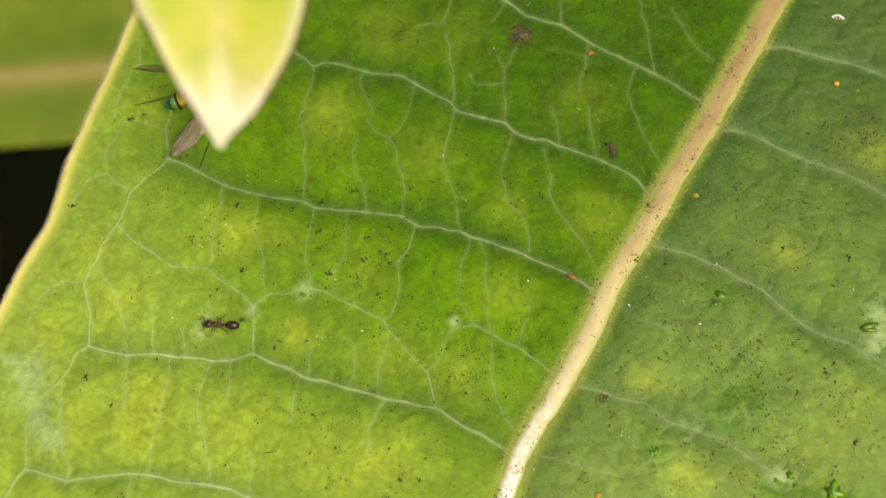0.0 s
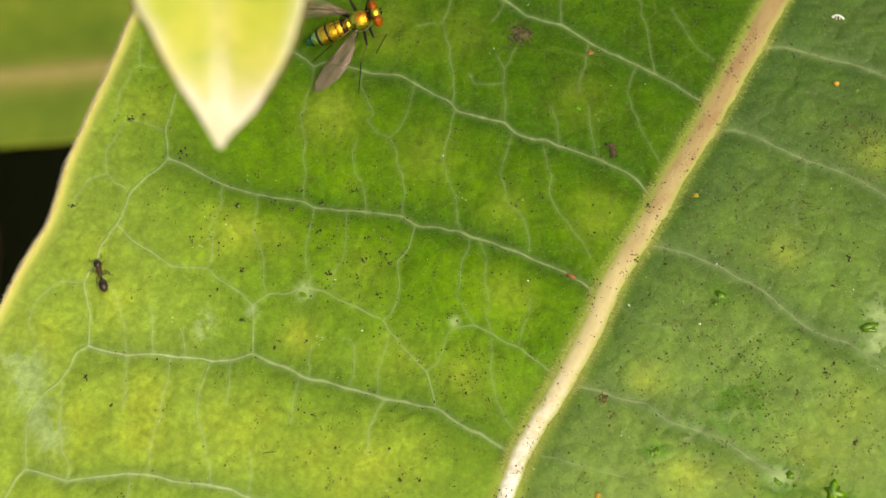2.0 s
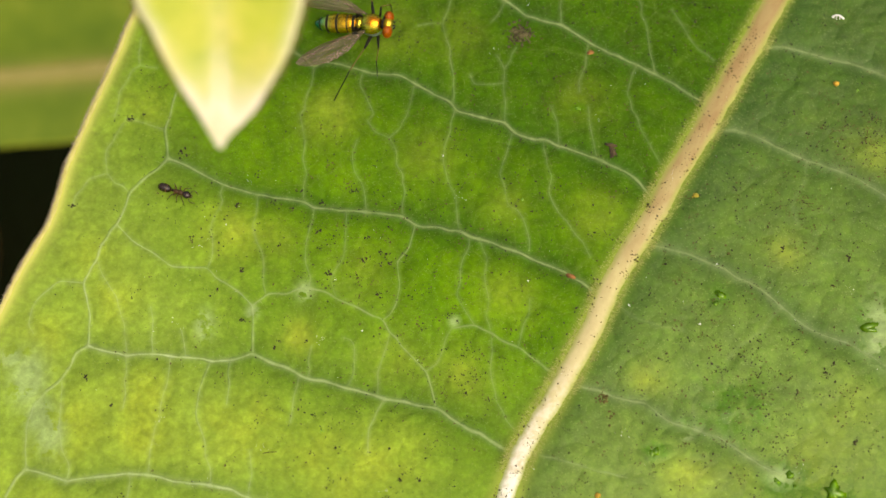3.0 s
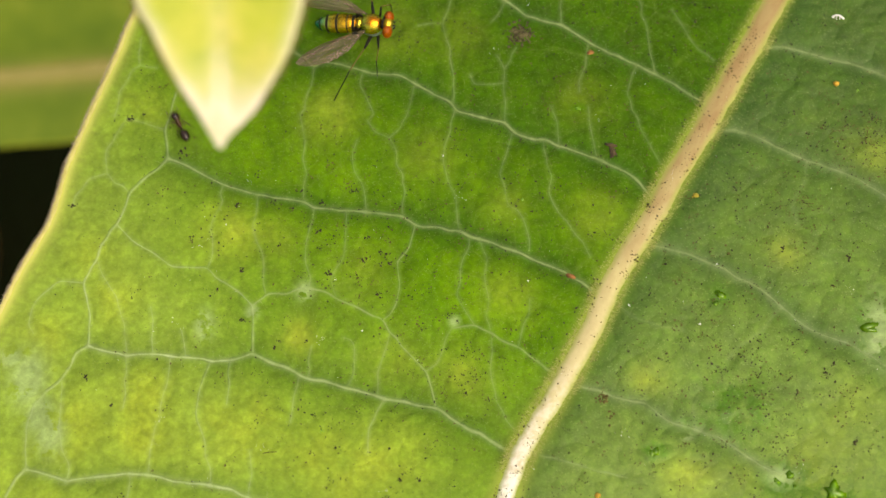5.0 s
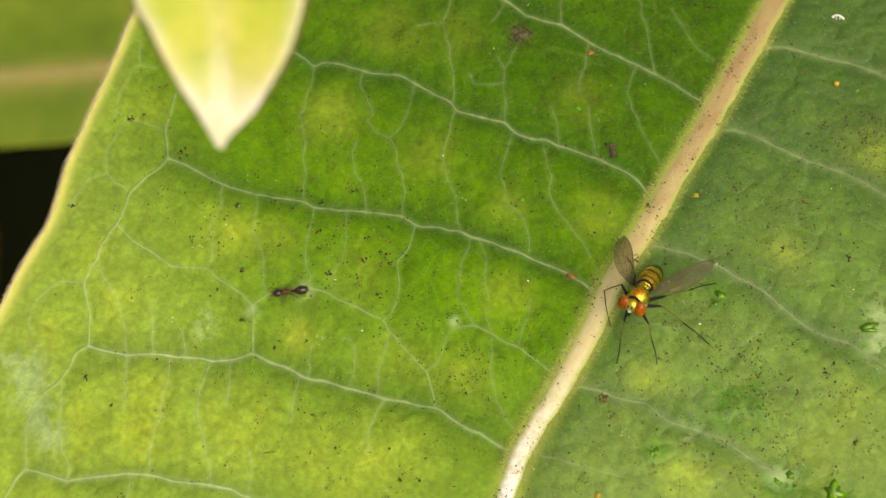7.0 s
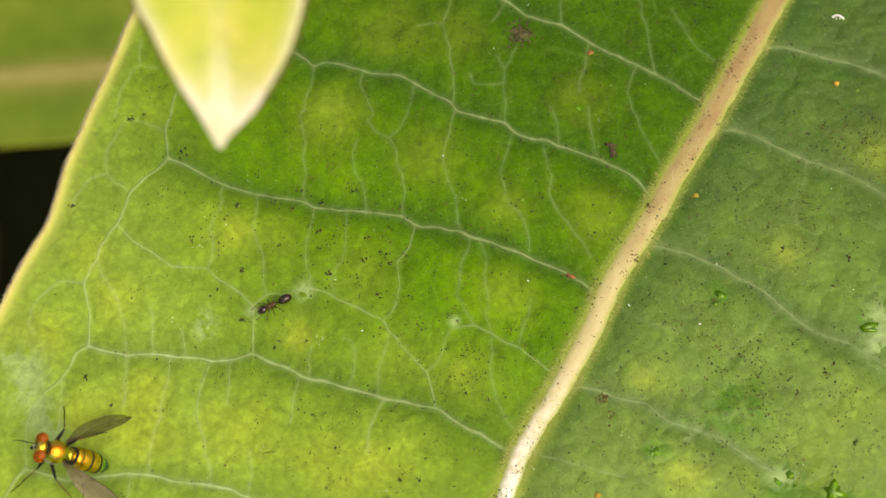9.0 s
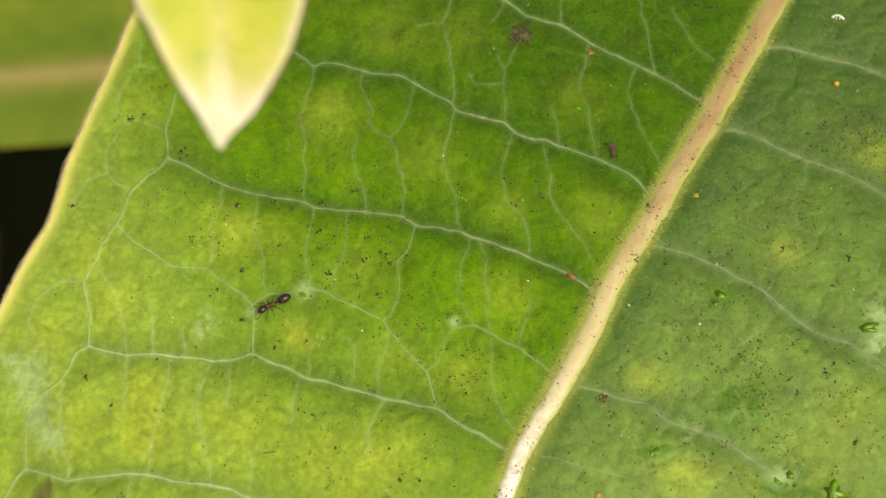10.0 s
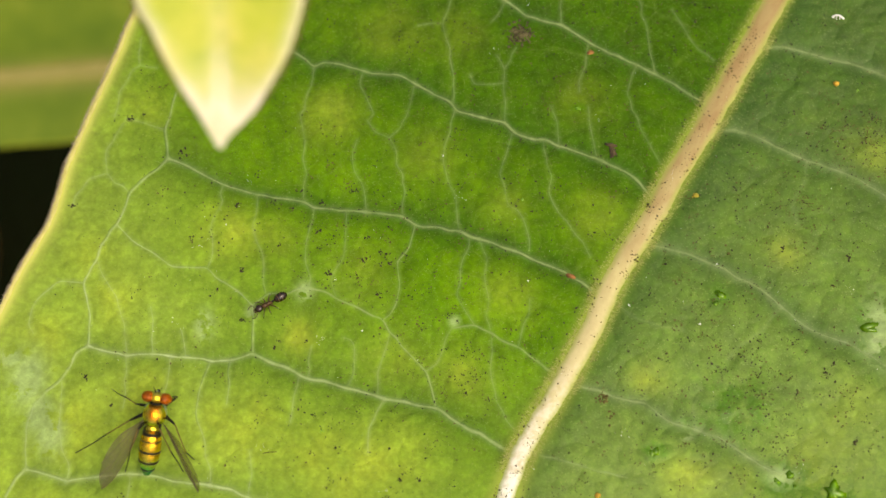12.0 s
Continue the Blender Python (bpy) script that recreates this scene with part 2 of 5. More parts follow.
M_BARK = plain("brown_crumb", (0.052, 0.034, 0.012), 0.9, vary=0.5)


# ---- mesh helpers, all in millimetres ----
def part(name, bm, material, parent=None, label="", smooth=True):
    mesh = bpy.data.meshes.new(name)
    bmesh.ops.scale(bm, vec=(MM, MM, MM), verts=bm.verts)
    bm.normal_update()
    bm.to_mesh(mesh)
    bm.free()
    mesh.materials.append(material)
    if smooth:
        mesh.shade_smooth()
    ob = new(name, mesh)
    ob.parent = parent
    if label:
        ob["label"] = label
    return ob


def thing(name, m, label, category, group="", kind=""):
    ob = new(name)
    ob.empty_display_size = 0.002
    ob.matrix_basis = m
    return tagged(ob, label, category, group, kind)


def spline(pts, step):
    """Points along a smooth curve through pts, about step apart."""
    p = np.array(pts, float)
    p = np.vstack([2 * p[0] - p[1], p, 2 * p[-1] - p[-2]])
    out = []
    for i in range(1, len(p) - 2):
        a, b, c, d = p[i - 1:i + 3]
        n = max(1, int(np.linalg.norm(c - b) / step))
        t = (np.arange(n) / n)[:, None]
        out.append(0.5 * (2 * b + (c - a) * t + (2 * a - 5 * b + 4 * c - d) * t ** 2 + (3 * b - a - 3 * c + d) * t ** 3))
    out.append(p[-2][None])
    return np.vstack(out)


def tube(bm, pts, radii, sides=8, flat=1.0, ends=True):
    """A round tube along 3D points; flat squeezes it along z."""
    pts = [Vector(q) for q in pts]
    rings = []
    for i, q in enumerate(pts):
        d = (pts[min(i + 1, len(pts) - 1)] - pts[max(i - 1, 0)]).normalized()
        ref = Vector((0, 0, 1)) if abs(d.z) < 0.95 else Vector((1, 0, 0))
        s = d.cross(ref).normalized()
        u = s.cross(d)
        r = radii[i] if hasattr(radii, "__len__") else radii
        rings.append([bm.verts.new(q + s * (r * math.cos(2 * math.pi * j / sides)) + u * (r * flat * math.sin(2 * math.pi * j / sides))) for j in range(sides)])
    for a, b in zip(rings, rings[1:]):
        for j in range(sides):
            bm.faces.new((a[j], a[(j + 1) % sides], b[(j + 1) % sides], b[j]))
    if ends:
        bm.faces.new(rings[0][::-1])
        bm.faces.new(rings[-1])


def ellipsoid(bm, c, r, rot=(0, 0, 0), u=20, v=14):
    m = Matrix.LocRotScale(c, Euler([radians(a) for a in rot]), r)
    return bmesh.ops.create_uvsphere(bm, u_segments=u, v_segments=v, radius=1.0, matrix=m)["verts"]


def lump(bm, c, r, rng, tall=0.6, turn=0.0):
    """A small irregular crumb."""
    m = Matrix.LocRotScale(c, Euler((0, 0, turn)), (r[0], r[1], r[0] * tall if len(r) < 3 else r[2]))
    got = bmesh.ops.create_icosphere(bm, subdivisions=1, radius=1.0)["verts"]
    for q in got:
        q.co *= rng.uniform(0.7, 1.25)
        q.co = m @ q.co


# ---- the big leaf: its veins in the plane of the leaf ----
RIB = [(38.0, 46.4), (32.4, 34.7), (28.3, 26.6), (24.9, 19.9), (22.3, 15.2), (19.7, 10.6), (17.0, 6.1), (14.5, 1.8), (11.9, -2.5),
       (10.0, -6.6), (7.65, -10.7), (5.35, -14.6), (4.15, -17.8), (2.5, -22.6), (0.9, -29.5), (-0.5, -38.1)]
LEFT = [(38.0, 46.4), (19.1, 50.9), (0.7, 45.4), (-12.5, 34.2), (-19.1, 25.7), (-22.8, 19.0), (-24.1, 15.2), (-25.4, 11.5), (-26.3, 8.6), (-27.1, 6.1), (-27.5, 4.1), (-28.0, 2.0), (-28.9, 0.1),
        (-29.9, -2.0), (-30.7, -4.1), (-32.2, -8.0), (-34.2, -14.6), (-33.9, -21.5), (-30.3, -27.7), (-21.8, -33.0), (-11.9, -36.8), (-0.5, -38.1)]
RIGHT = [(38.0, 46.4), (52.2, 41.0), (62.4, 27.1), (64.1, 12.8), (58.6, -2.5), (48.2, -16.6), (31.7, -28.8), (14.9, -36.1), (-0.5, -38.1)]

VEINS = []      # (control points, start radius, end radius)
VEINLETS = []


KINK = random.Random(31)


def kinked(pts, amount):
    """The same line in nearly straight runs with small bends, as a vein turns at each branch."""
    p = np.array(pts, float)
    c = [p[0]]
    for a, b in zip(p, p[1:]):
        n = max(1, int(np.linalg.norm(b - a) / 0.6))
        for i in range(1, n + 1):
            q = a + (b - a) * i / n
            c.append(q if i == n else q + np.array((KINK.gauss(0, amount), KINK.gauss(0, amount))))
    return c


def vein(r0, r1, *pts):
    (VEINS if r0 > 0.125 else VEINLETS).append((kinked(pts, 0.035), r0, r1))


def veinlet(r, *pts):
    VEINLETS.append((kinked(pts, 0.06), r, r * 0.7))


vein(0.19, 0.13, (18.9, 11.6), (18.1, 12.1), (16.9, 13.0), (15.0, 14.1), (13.6, 14.8), (11.8, 15.8), (10.7, 16.5), (8.8, 17.8), (7.4, 18.2), (6.2, 18.6), (5.5, 19.2), (4.6, 19.9), (2.4, 21.5), (-0.6, 22.7))
vein(0.19, 0.11, (14.9, 4.1), (13.9, 5.4), (12.7, 6.2), (11.3, 6.9), (9.0, 7.8), (7.4, 8.5), (6.6, 8.5), (5.5, 8.9), (5.0, 9.3), (4.5, 9.8), (3.1, 10.2), (2.3, 10.4), (1.1, 10.8), (0.5, 11.5), (-1.1, 12.4), (-2.2, 13.1), (-3.4, 13.7), (-5.2, 13.8), (-6.4, 14.2), (-7.7, 14.6), (-8.8, 14.7), (-9.5, 14.4), (-10.2, 15.0), (-11.0, 15.6), (-13.2, 17.0), (-16.2, 18.9))
vein(0.19, 0.12, (10.6, -3.2), (9.8, -2.5), (8.6, -1.7), (7.0, -1.0), (5.6, -0.3), (4.2, 0.2), (2.6, 0.8), (1.9, 1.0), (1.2, 1.4), (-0.2, 1.7), (-2.0, 1.9), (-2.9, 2.5), (-4.2, 2.7), (-5.8, 2.9), (-7.4, 3.0), (-9.2, 3.2), (-9.9, 3.6), (-11.5, 3.9), (-13.3, 4.2), (-15.8, 5.0), (-17.7, 6.0), (-19.3, 6.8), (-19.9, 7.0))
vein(0.20, 0.12, (4.3, -14.5), (3.3, -13.9), (2.5, -13.3), (1.4, -12.8), (0.6, -12.3), (-0.3, -11.6), (-1.3, -11.4), (-3.3, -11.0), (-4.0, -10.9), (-5.2, -10.5), (-6.8, -10.1), (-7.7, -9.8), (-9.5, -9.4), (-11.1, -8.6), (-12.5, -8.0), (-13.2, -7.7), (-14.6, -8.1), (-16.0, -8.2), (-17.8, -7.9), (-20.1, -7.7), (-21.9, -7.8), (-23.3, -7.5), (-24.6, -7.1))
vein(0.18, 0.12, (-3.2, -20.4), (-8.5, -18.9), (-13.1, -17.7), (-14.2, -17.2), (-15.7, -16.9), (-18.2, -16.6), (-19.2, -16.3), (-21.4, -16.1), (-23.8, -16.4), (-25.4, -16.6), (-27.0, -16.1), (-28.2, -15.8))
vein(0.16, 0.09, (23.8, 15.9), (25.2, 16.0), (26.6, 15.6), (28.2, 15.1), (30.3, 14.6), (31.7, 14.0), (32.6, 13.6), (35.4, 12.2), (39.7, 9.7))
vein(0.16, 0.09, (19.9, 9.2), (21.2, 9.3), (22.4, 8.9), (23.6, 8.3), (25.2, 7.4), (26.4, 6.8), (28.4, 6.1), (29.9, 5.4), (31.7, 4.1), (34.4, 1.8))
vein(0.15, 0.07, (15.0, 0.3), (16.6, -0.1), (18.2, -0.7), (19.8, -1.4), (20.7, -2.1), (22.1, -2.8), (22.8, -3.4), (23.7, -4.3), (24.3, -4.8), (25.4, -5.8), (26.4, -6.3), (28.1, -6.9), (29.6, -7.8), (31.5, -9.2))
vein(0.15, 0.07, (9.1, -9.9), (10.7, -10.3), (12.2, -10.9), (13.8, -11.2), (14.7, -11.9), (15.7, -12.6), (17.2, -13.0), (18.7, -13.6), (19.8, -14.3), (20.9, -15.1), (21.6, -15.6), (23.1, -16.2))
vein(0.100, 0.075, (-19.9, 7.0), (-20.5, 6.2), (-21.4, 5.4), (-22.4, 4.2), (-22.6, 3.3), (-23.2, 1.8), (-24.2, 0.2), (-24.4, -0.8), (-25.2, -2.6), (-24.9, -3.7), (-24.6, -5.0), (-24.6, -6.2), (-24.6, -7.1))
vein(0.090, 0.068, (-19.9, 7.0), (-20.0, 8.1), (-20.2, 9.2), (-19.9, 10.2), (-19.6, 11.8), (-19.2, 12.9))
vein(0.110, 0.083, (-24.6, -7.1), (-25.4, -7.7), (-25.7, -8.6), (-26.2, -9.5), (-27.2, -10.4))
vein(0.040, 0.045, (-27.2, -10.4), (-27.9, -11.4), (-28.3, -12.8), (-28.3, -14.6), (-28.2, -15.8))
vein(0.110, 0.083, (-28.2, -15.8), (-28.8, -16.5), (-29.4, -17.8))
vein(0.085, 0.064, (-13.2, -7.7), (-13.2, -6.6), (-13.2, -5.4), (-13.3, -4.3))
vein(0.075, 0.056, (-13.3, -4.3), (-14.0, -3.5), (-14.8, -2.9), (-15.9, -2.2), (-16.6, -1.5), (-18.1, -1.4), (-19.1, -1.3), (-19.7, -0.9), (-20.5, -0.3), (-21.2, 0.1), (-22.0, 0.6), (-23.2, 1.8))
vein(0.085, 0.064, (-13.3, -4.3), (-12.6, -3.7), (-12.2, -3.4), (-10.9, -3.4), (-9.9, -2.9), (-9.4, -3.0))
vein(0.085, 0.064, (-9.4, -3.0), (-8.3, -3.2), (-7.5, -3.7), (-6.1, -4.3), (-4.9, -5.0), (-4.2, -5.3), (-3.7, -6.2), (-2.9, -7.1), (-1.9, -8.2), (-1.2, -9.0), (-0.9, -9.8), (-0.6, -11.0), (-0.5, -11.6))
vein(0.090, 0.068, (7.8, -9.0), (7.1, -8.8), (6.1, -8.0), (5.2, -7.3), (4.5, -7.0), (3.4, -6.3), (2.2, -5.7), (1.4, -5.8), (0.6, -5.9))
vein(0.070, 0.053, (6.2, -14.7), (8.3, -15.3), (10.5, -16.0), (12.4, -16.4))
veinlet(0.055, (-9.5, 14.4), (-9.6, 13.4), (-9.9, 12.2), (-10.1, 10.8), (-10.4, 10.4), (-10.2, 9.5), (-10.0, 8.4))
veinlet(0.055, (-10.0, 8.4), (-10.1, 7.0), (-9.8, 5.7), (-10.0, 4.8), (-9.9, 3.6))
veinlet(0.060, (-9.4, -2.8), (-9.5, -1.6), (-9.7, -0.3), (-9.5, 1.4), (-9.3, 2.2), (-9.2, 3.2))
veinlet(0.060, (-15.8, 4.9), (-15.8, 3.7), (-16.3, 2.4), (-16.5, 1.6), (-16.3, 0.5), (-16.3, -0.6), (-16.6, -1.5))
veinlet(0.060, (-13.3, 4.1), (-13.3, 2.9), (-13.5, 1.8), (-13.2, 0.5), (-12.7, -0.6), (-12.6, -1.6), (-12.6, -2.5), (-12.4, -3.5))
veinlet(0.070, (-2.0, 1.9), (-2.2, 0.9), (-2.4, 0.1), (-2.9, -0.6), (-3.2, -1.0), (-3.1, -2.0), (-3.1, -3.3), (-3.3, -4.1), (-3.7, -4.9), (-4.2, -5.3))
veinlet(0.060, (-2.9, 2.5), (-2.9, 3.5), (-2.7, 4.4), (-2.9, 5.7), (-3.3, 6.4), (-3.4, 7.5), (-3.9, 8.5), (-4.9, 9.0), (-5.5, 9.9))
veinlet(0.060, (1.9, 1.0), (1.8, 0.1), (1.4, -0.8), (1.2, -1.6), (1.2, -2.5), (1.0, -3.5), (1.8, -5.0), (2.2, -5.7))
veinlet(0.050, (5.2, -7.3), (5.4, -6.4), (5.6, -5.6), (6.0, -4.8), (6.1, -3.7))
veinlet(0.045, (3.5, -6.3), (3.3, -8.2), (3.4, -9.8), (3.7, -11.2), (4.3, -12.4), (4.8, -13.0))
veinlet(0.050, (-1.2, -9.0), (-0.4, -8.4), (-0.0, -7.4), (0.2, -6.6), (0.6, -5.9))
veinlet(0.065, (0.7, 11.4), (0.8, 12.2), (0.8, 13.4), (0.6, 14.5), (0.5, 15.7), (0.2, 16.8), (0.0, 17.8), (0.4, 19.0), (0.6, 19.9))
veinlet(0.050, (-1.9, 17.6), (-0.8, 17.8), (0.0, 17.8))
veinlet(0.050, (4.5, 9.8), (4.5, 10.6), (4.5, 12.0), (4.5, 13.4), (4.5, 14.0), (4.3, 14.6), (4.0, 15.2))
veinlet(0.045, (4.5, 14.0), (5.1, 15.4), (5.4, 15.9))
veinlet(0.050, (4.5, 12.9), (3.4, 12.8), (2.3, 12.9), (2.0, 13.6))
veinlet(0.060, (1.2, 1.4), (1.0, 2.9), (0.9, 4.0), (0.5, 4.8), (0.2, 5.9), (0.0, 7.0), (0.1, 7.9), (0.5, 9.0), (0.6, 9.9), (0.9, 10.9))
veinlet(0.050, (6.1, -0.1), (6.1, 0.7), (5.9, 1.6), (5.7, 2.3), (4.7, 3.3), (4.4, 4.8), (4.1, 5.7), (4.5, 7.0), (4.8, 8.1), (5.1, 9.2))
veinlet(0.045, (9.1, 1.6), (8.3, 2.7), (7.9, 3.4), (7.6, 4.2), (7.8, 5.5), (7.5, 6.4), (7.3, 8.4))
veinlet(0.045, (9.1, 1.6), (9.9, 0.5), (10.4, -0.6))
veinlet(0.050, (-5.5, 2.9), (-5.6, 4.2), (-5.8, 5.0), (-6.4, 6.1), (-6.5, 7.1), (-6.2, 8.4))
veinlet(0.050, (-6.9, 3.0), (-6.9, 1.8), (-6.9, 0.5), (-7.0, -0.6))
veinlet(0.050, (-6.6, -10.1), (-6.2, -9.2), (-6.1, -8.2), (-6.1, -7.4), (-6.4, -6.8), (-6.9, -6.6))
veinlet(0.055, (-4.0, -10.9), (-4.5, -11.8), (-5.0, -13.0), (-5.1, -14.2), (-5.1, -14.7))
veinlet(0.045, (-4.5, -10.7), (-4.5, -9.0), (-4.1, -7.8), (-3.7, -6.3))
veinlet(0.050, (-9.9, -9.2), (-10.2, -10.7), (-10.3, -11.8), (-10.4, -12.6))
veinlet(0.050, (-9.3, -9.4), (-9.3, -8.2), (-9.1, -7.2))
veinlet(0.055, (-16.1, -8.2), (-16.4, -9.2), (-16.7, -10.3), (-16.8, -11.4), (-16.8, -12.3), (-16.1, -14.2), (-15.7, -15.8), (-15.7, -16.9))
veinlet(0.050, (-14.7, -8.2), (-14.7, -9.8), (-14.8, -11.4))
veinlet(0.050, (-21.9, -7.8), (-21.8, -9.0), (-21.8, -10.3), (-21.9, -11.6))
veinlet(0.045, (-20.1, -7.7), (-20.2, -6.6), (-20.2, -5.6), (-20.4, -4.3))
veinlet(0.045, (-17.8, -7.9), (-18.0, -6.8), (-18.2, -6.0))
veinlet(0.045, (-13.1, -17.6), (-12.9, -16.2), (-13.1, -14.6))
veinlet(0.060, (-25.2, -2.6), (-26.2, -2.5), (-27.0, -2.5), (-27.7, -3.1), (-28.3, -3.7), (-28.7, -4.5), (-28.8, -5.6), (-28.4, -6.3))
veinlet(0.045, (-21.1, -16.1), (-21.1, -17.1), (-21.2, -17.8))
veinlet(0.050, (4.7, 19.9), (4.3, 19.0), (3.6, 18.0))
veinlet(0.055, (8.8, 17.8), (8.8, 18.7), (8.9, 19.9))
veinlet(0.050, (10.8, 16.4), (10.5, 14.3), (10.0, 13.1), (10.0, 12.2))
veinlet(0.055, (15.6, 13.9), (15.3, 16.1), (15.2, 17.3), (14.8, 18.7), (14.7, 19.9))
veinlet(0.050, (20.0, 14.8), (18.9, 15.7), (18.3, 16.6), (17.9, 17.5), (17.1, 19.0))
veinlet(0.050, (14.3, 14.4), (13.7, 12.9), (13.5, 12.0), (13.8, 10.8), (14.6, 8.8), (15.7, 6.6))
veinlet(0.050, (11.2, 6.9), (10.9, 8.4), (10.7, 9.5), (10.6, 11.1))
veinlet(0.060, (-22.4, 4.2), (-23.0, 4.8), (-23.5, 5.0), (-24.1, 5.7), (-24.6, 5.6), (-25.4, 5.3), (-25.8, 4.6), (-26.3, 4.0), (-26.4, 3.3))
veinlet(0.050, (-20.2, 9.2), (-21.1, 9.5), (-22.4, 9.9), (-23.0, 10.0), (-23.6, 9.0), (-23.9, 8.3))
veinlet(0.050, (-22.3, 14.4), (-22.9, 14.0), (-23.2, 13.1), (-23.7, 12.2), (-23.7, 11.1), (-23.9, 10.2))
veinlet(0.050, (-22.4, 16.6), (-22.5, 15.4), (-22.3, 14.4), (-21.0, 14.2))
veinlet(0.045, (-24.1, 5.7), (-24.3, 6.6), (-24.3, 7.6), (-23.9, 8.3))
veinlet(0.045, (12.5, -4.3), (13.6, -5.2), (15.2, -5.8), (16.7, -6.1))
veinlet(0.040, (23.7, -4.3), (22.2, -6.1), (20.6, -7.1), (19.6, -8.2))
veinlet(0.040, (26.4, 6.8), (25.8, 4.8), (24.9, 3.1), (25.2, 1.8))
veinlet(0.040, (17.2, -13.0), (17.1, -11.4), (17.7, -10.3))
veinlet(0.045, (-2.0, 13.1), (-2.3, 11.8), (-2.6, 10.4), (-3.1, 9.3), (-3.9, 8.5))
veinlet(0.045, (-5.9, 14.0), (-6.1, 12.9), (-5.5, 11.5), (-5.1, 10.4), (-5.5, 9.9))
veinlet(0.040, (8.4, 7.8), (8.3, 9.7), (7.9, 11.1))
veinlet(0.040, (-7.4, -3.8), (-7.7, -2.9), (-7.6, -1.6), (-7.0, -0.6))
veinlet(0.040, (2.6, 0.8), (3.1, -0.6), (2.9, -2.0), (3.2, -3.7), (3.0, -5.0), (3.3, -6.2))
veinlet(0.040, (-21.9, -7.8), (-22.1, -6.2), (-22.4, -5.0), (-22.8, -3.7), (-23.6, -2.5), (-24.4, -0.8))
veinlet(0.040, (-18.9, -7.8), (-18.9, -9.0), (-19.2, -10.7), (-19.3, -12.2), (-19.7, -13.8), (-19.9, -16.2))
veinlet(0.040, (-25.4, -16.6), (-25.3, -15.4), (-25.9, -14.2), (-26.1, -13.0), (-26.1, -11.4), (-26.2, -9.5))


def segments(lists, step):
    a, b = [], []
    for pts in lists:
        s = spline(pts, step)
        a.append(s[:-1])
        b.append(s[1:])
    return np.vstack(a), np.vstack(b)


def reach(xy, a, b):
    """Distance of points xy to the nearest of the segments a-b."""
    out = np.empty(len(xy))
    d = b - a
    dd = (d ** 2).sum(1) + 1e-9
    for i in range(0, len(xy), 8000):
        p = xy[i:i + 8000]
        rx, ry = p[:, None, 0] - a[None, :, 0], p[:, None, 1] - a[None, :, 1]
        t = np.clip((rx * d[:, 0] + ry * d[:, 1]) / dd, 0, 1)
        out[i:i + 8000] = np.sqrt(((rx - t * d[:, 0]) ** 2 + (ry - t * d[:, 1]) ** 2).min(1))
    return out


RIB_CURVE = spline(RIB, 1.0)
SEG_RIB = segments([RIB], 2.0)
SEG_VEIN = segments([v[0] for v in VEINS], 1.2)
SEG_LET = segments([v[0] for v in VEINLETS], 1.2)


def swell(xy, dr=None, dv=None, dl=None):
    """Height of the blade: it bulges between the veins."""
    xy = np.asarray(xy, float).reshape(-1, 2)
    dr = reach(xy, *SEG_RIB) if dr is None else dr
    dv = reach(xy, *SEG_VEIN) if dv is None else dv
    dl = reach(xy, *SEG_LET) if dl is None else dl
    d = np.minimum(dr * 0.8, dv)
    z = 0.26 * (1 - np.exp(-(d / 1.5) ** 2)) - 0.17
    z += 0.06 * (1 - np.exp(-(dl / 0.55) ** 2)) * (1 - np.exp(-(dv / 0.8) ** 2))
    x, y = xy[:, 0], xy[:, 1]
    z += 0.02 * np.sin(2.1 * x + 1.7 * np.sin(1.3 * y)) * np.sin(1.9 * y + 1.5 * np.sin(1.6 * x)) * (1 - np.exp(-(d / 0.6) ** 2))
    z += 0.07 * np.sin(x * 0.55 + 1.3 * np.sin(y * 0.31)) * np.sin(y * 0.62 + 0.9 * np.sin(x * 0.37)) * (1 - np.exp(-(d / 1.2) ** 2))
    return z


def top(x, y):
    return float(swell([(x, y)])[0])


# patches where the leaf has yellowed: x, y, radius, strength
PATCHES = []


def yellow(p, r, s):
    PATCHES.append((p[0], p[1], r, s))


yellow((-10.2, -6.7), 1.6, 1.0)
yellow((-20.5, -10.3), 2.2, 0.9)
yellow((-20.5, -13.8), 2.4, 0.9)
yellow((-24.8, -12.7), 2.6, 0.6)
yellow((-15.2, -13.1), 2.6, 0.6)
yellow((-8.2, 10.3), 2.4, 0.65)
yellow((-22.0, 11.0), 2.0, 0.5)
yellow((-15.2, 1.3), 2.4, 0.75)
yellow((-24.9, -0.2), 1.6, 0.7)
yellow((-23.1, -3.7), 2.2, 0.6)
yellow((-27.6, -6.6), 2.4, 0.5)
yellow((14.0, -9.8), 1.7, 0.8)
yellow((24.4, -16.2), 2.0, 0.7)
yellow((24.2, -0.2), 1.5, 0.75)
yellow((16.4, -16.4), 1.8, 0.75)
yellow((11.1, 2.4), 2.4, 0.45)
yellow((4.3, 3.0), 2.2, 0.35)
yellow((4.6, -3.3), 2.4, 0.45)
yellow((1.4, -9.3), 2.2, 0.5)
yellow((-3.6, -15.0), 3.0, 0.65)
yellow((-7.0, -16.6), 3.0, 0.55)
yellow((-12.1, -13.1), 2.6, 0.5)
yellow((31.0, 6.8), 2.2, 0.6)
yellow((29.3, -10.7), 3.4, 0.22)
yellow((26.7, -13.4), 3.0, 0.2)
yellow((-1.0, 7.0), 2.6, 0.35)
yellow((-5.7, -1.7), 3.0, 0.3)
yellow((-3.3, -8.3), 2.6, 0.35)
yellow((-12.2, 0.9), 2.6, 0.35)
yellow((-27.5, -16.9), 3.0, 0.5)
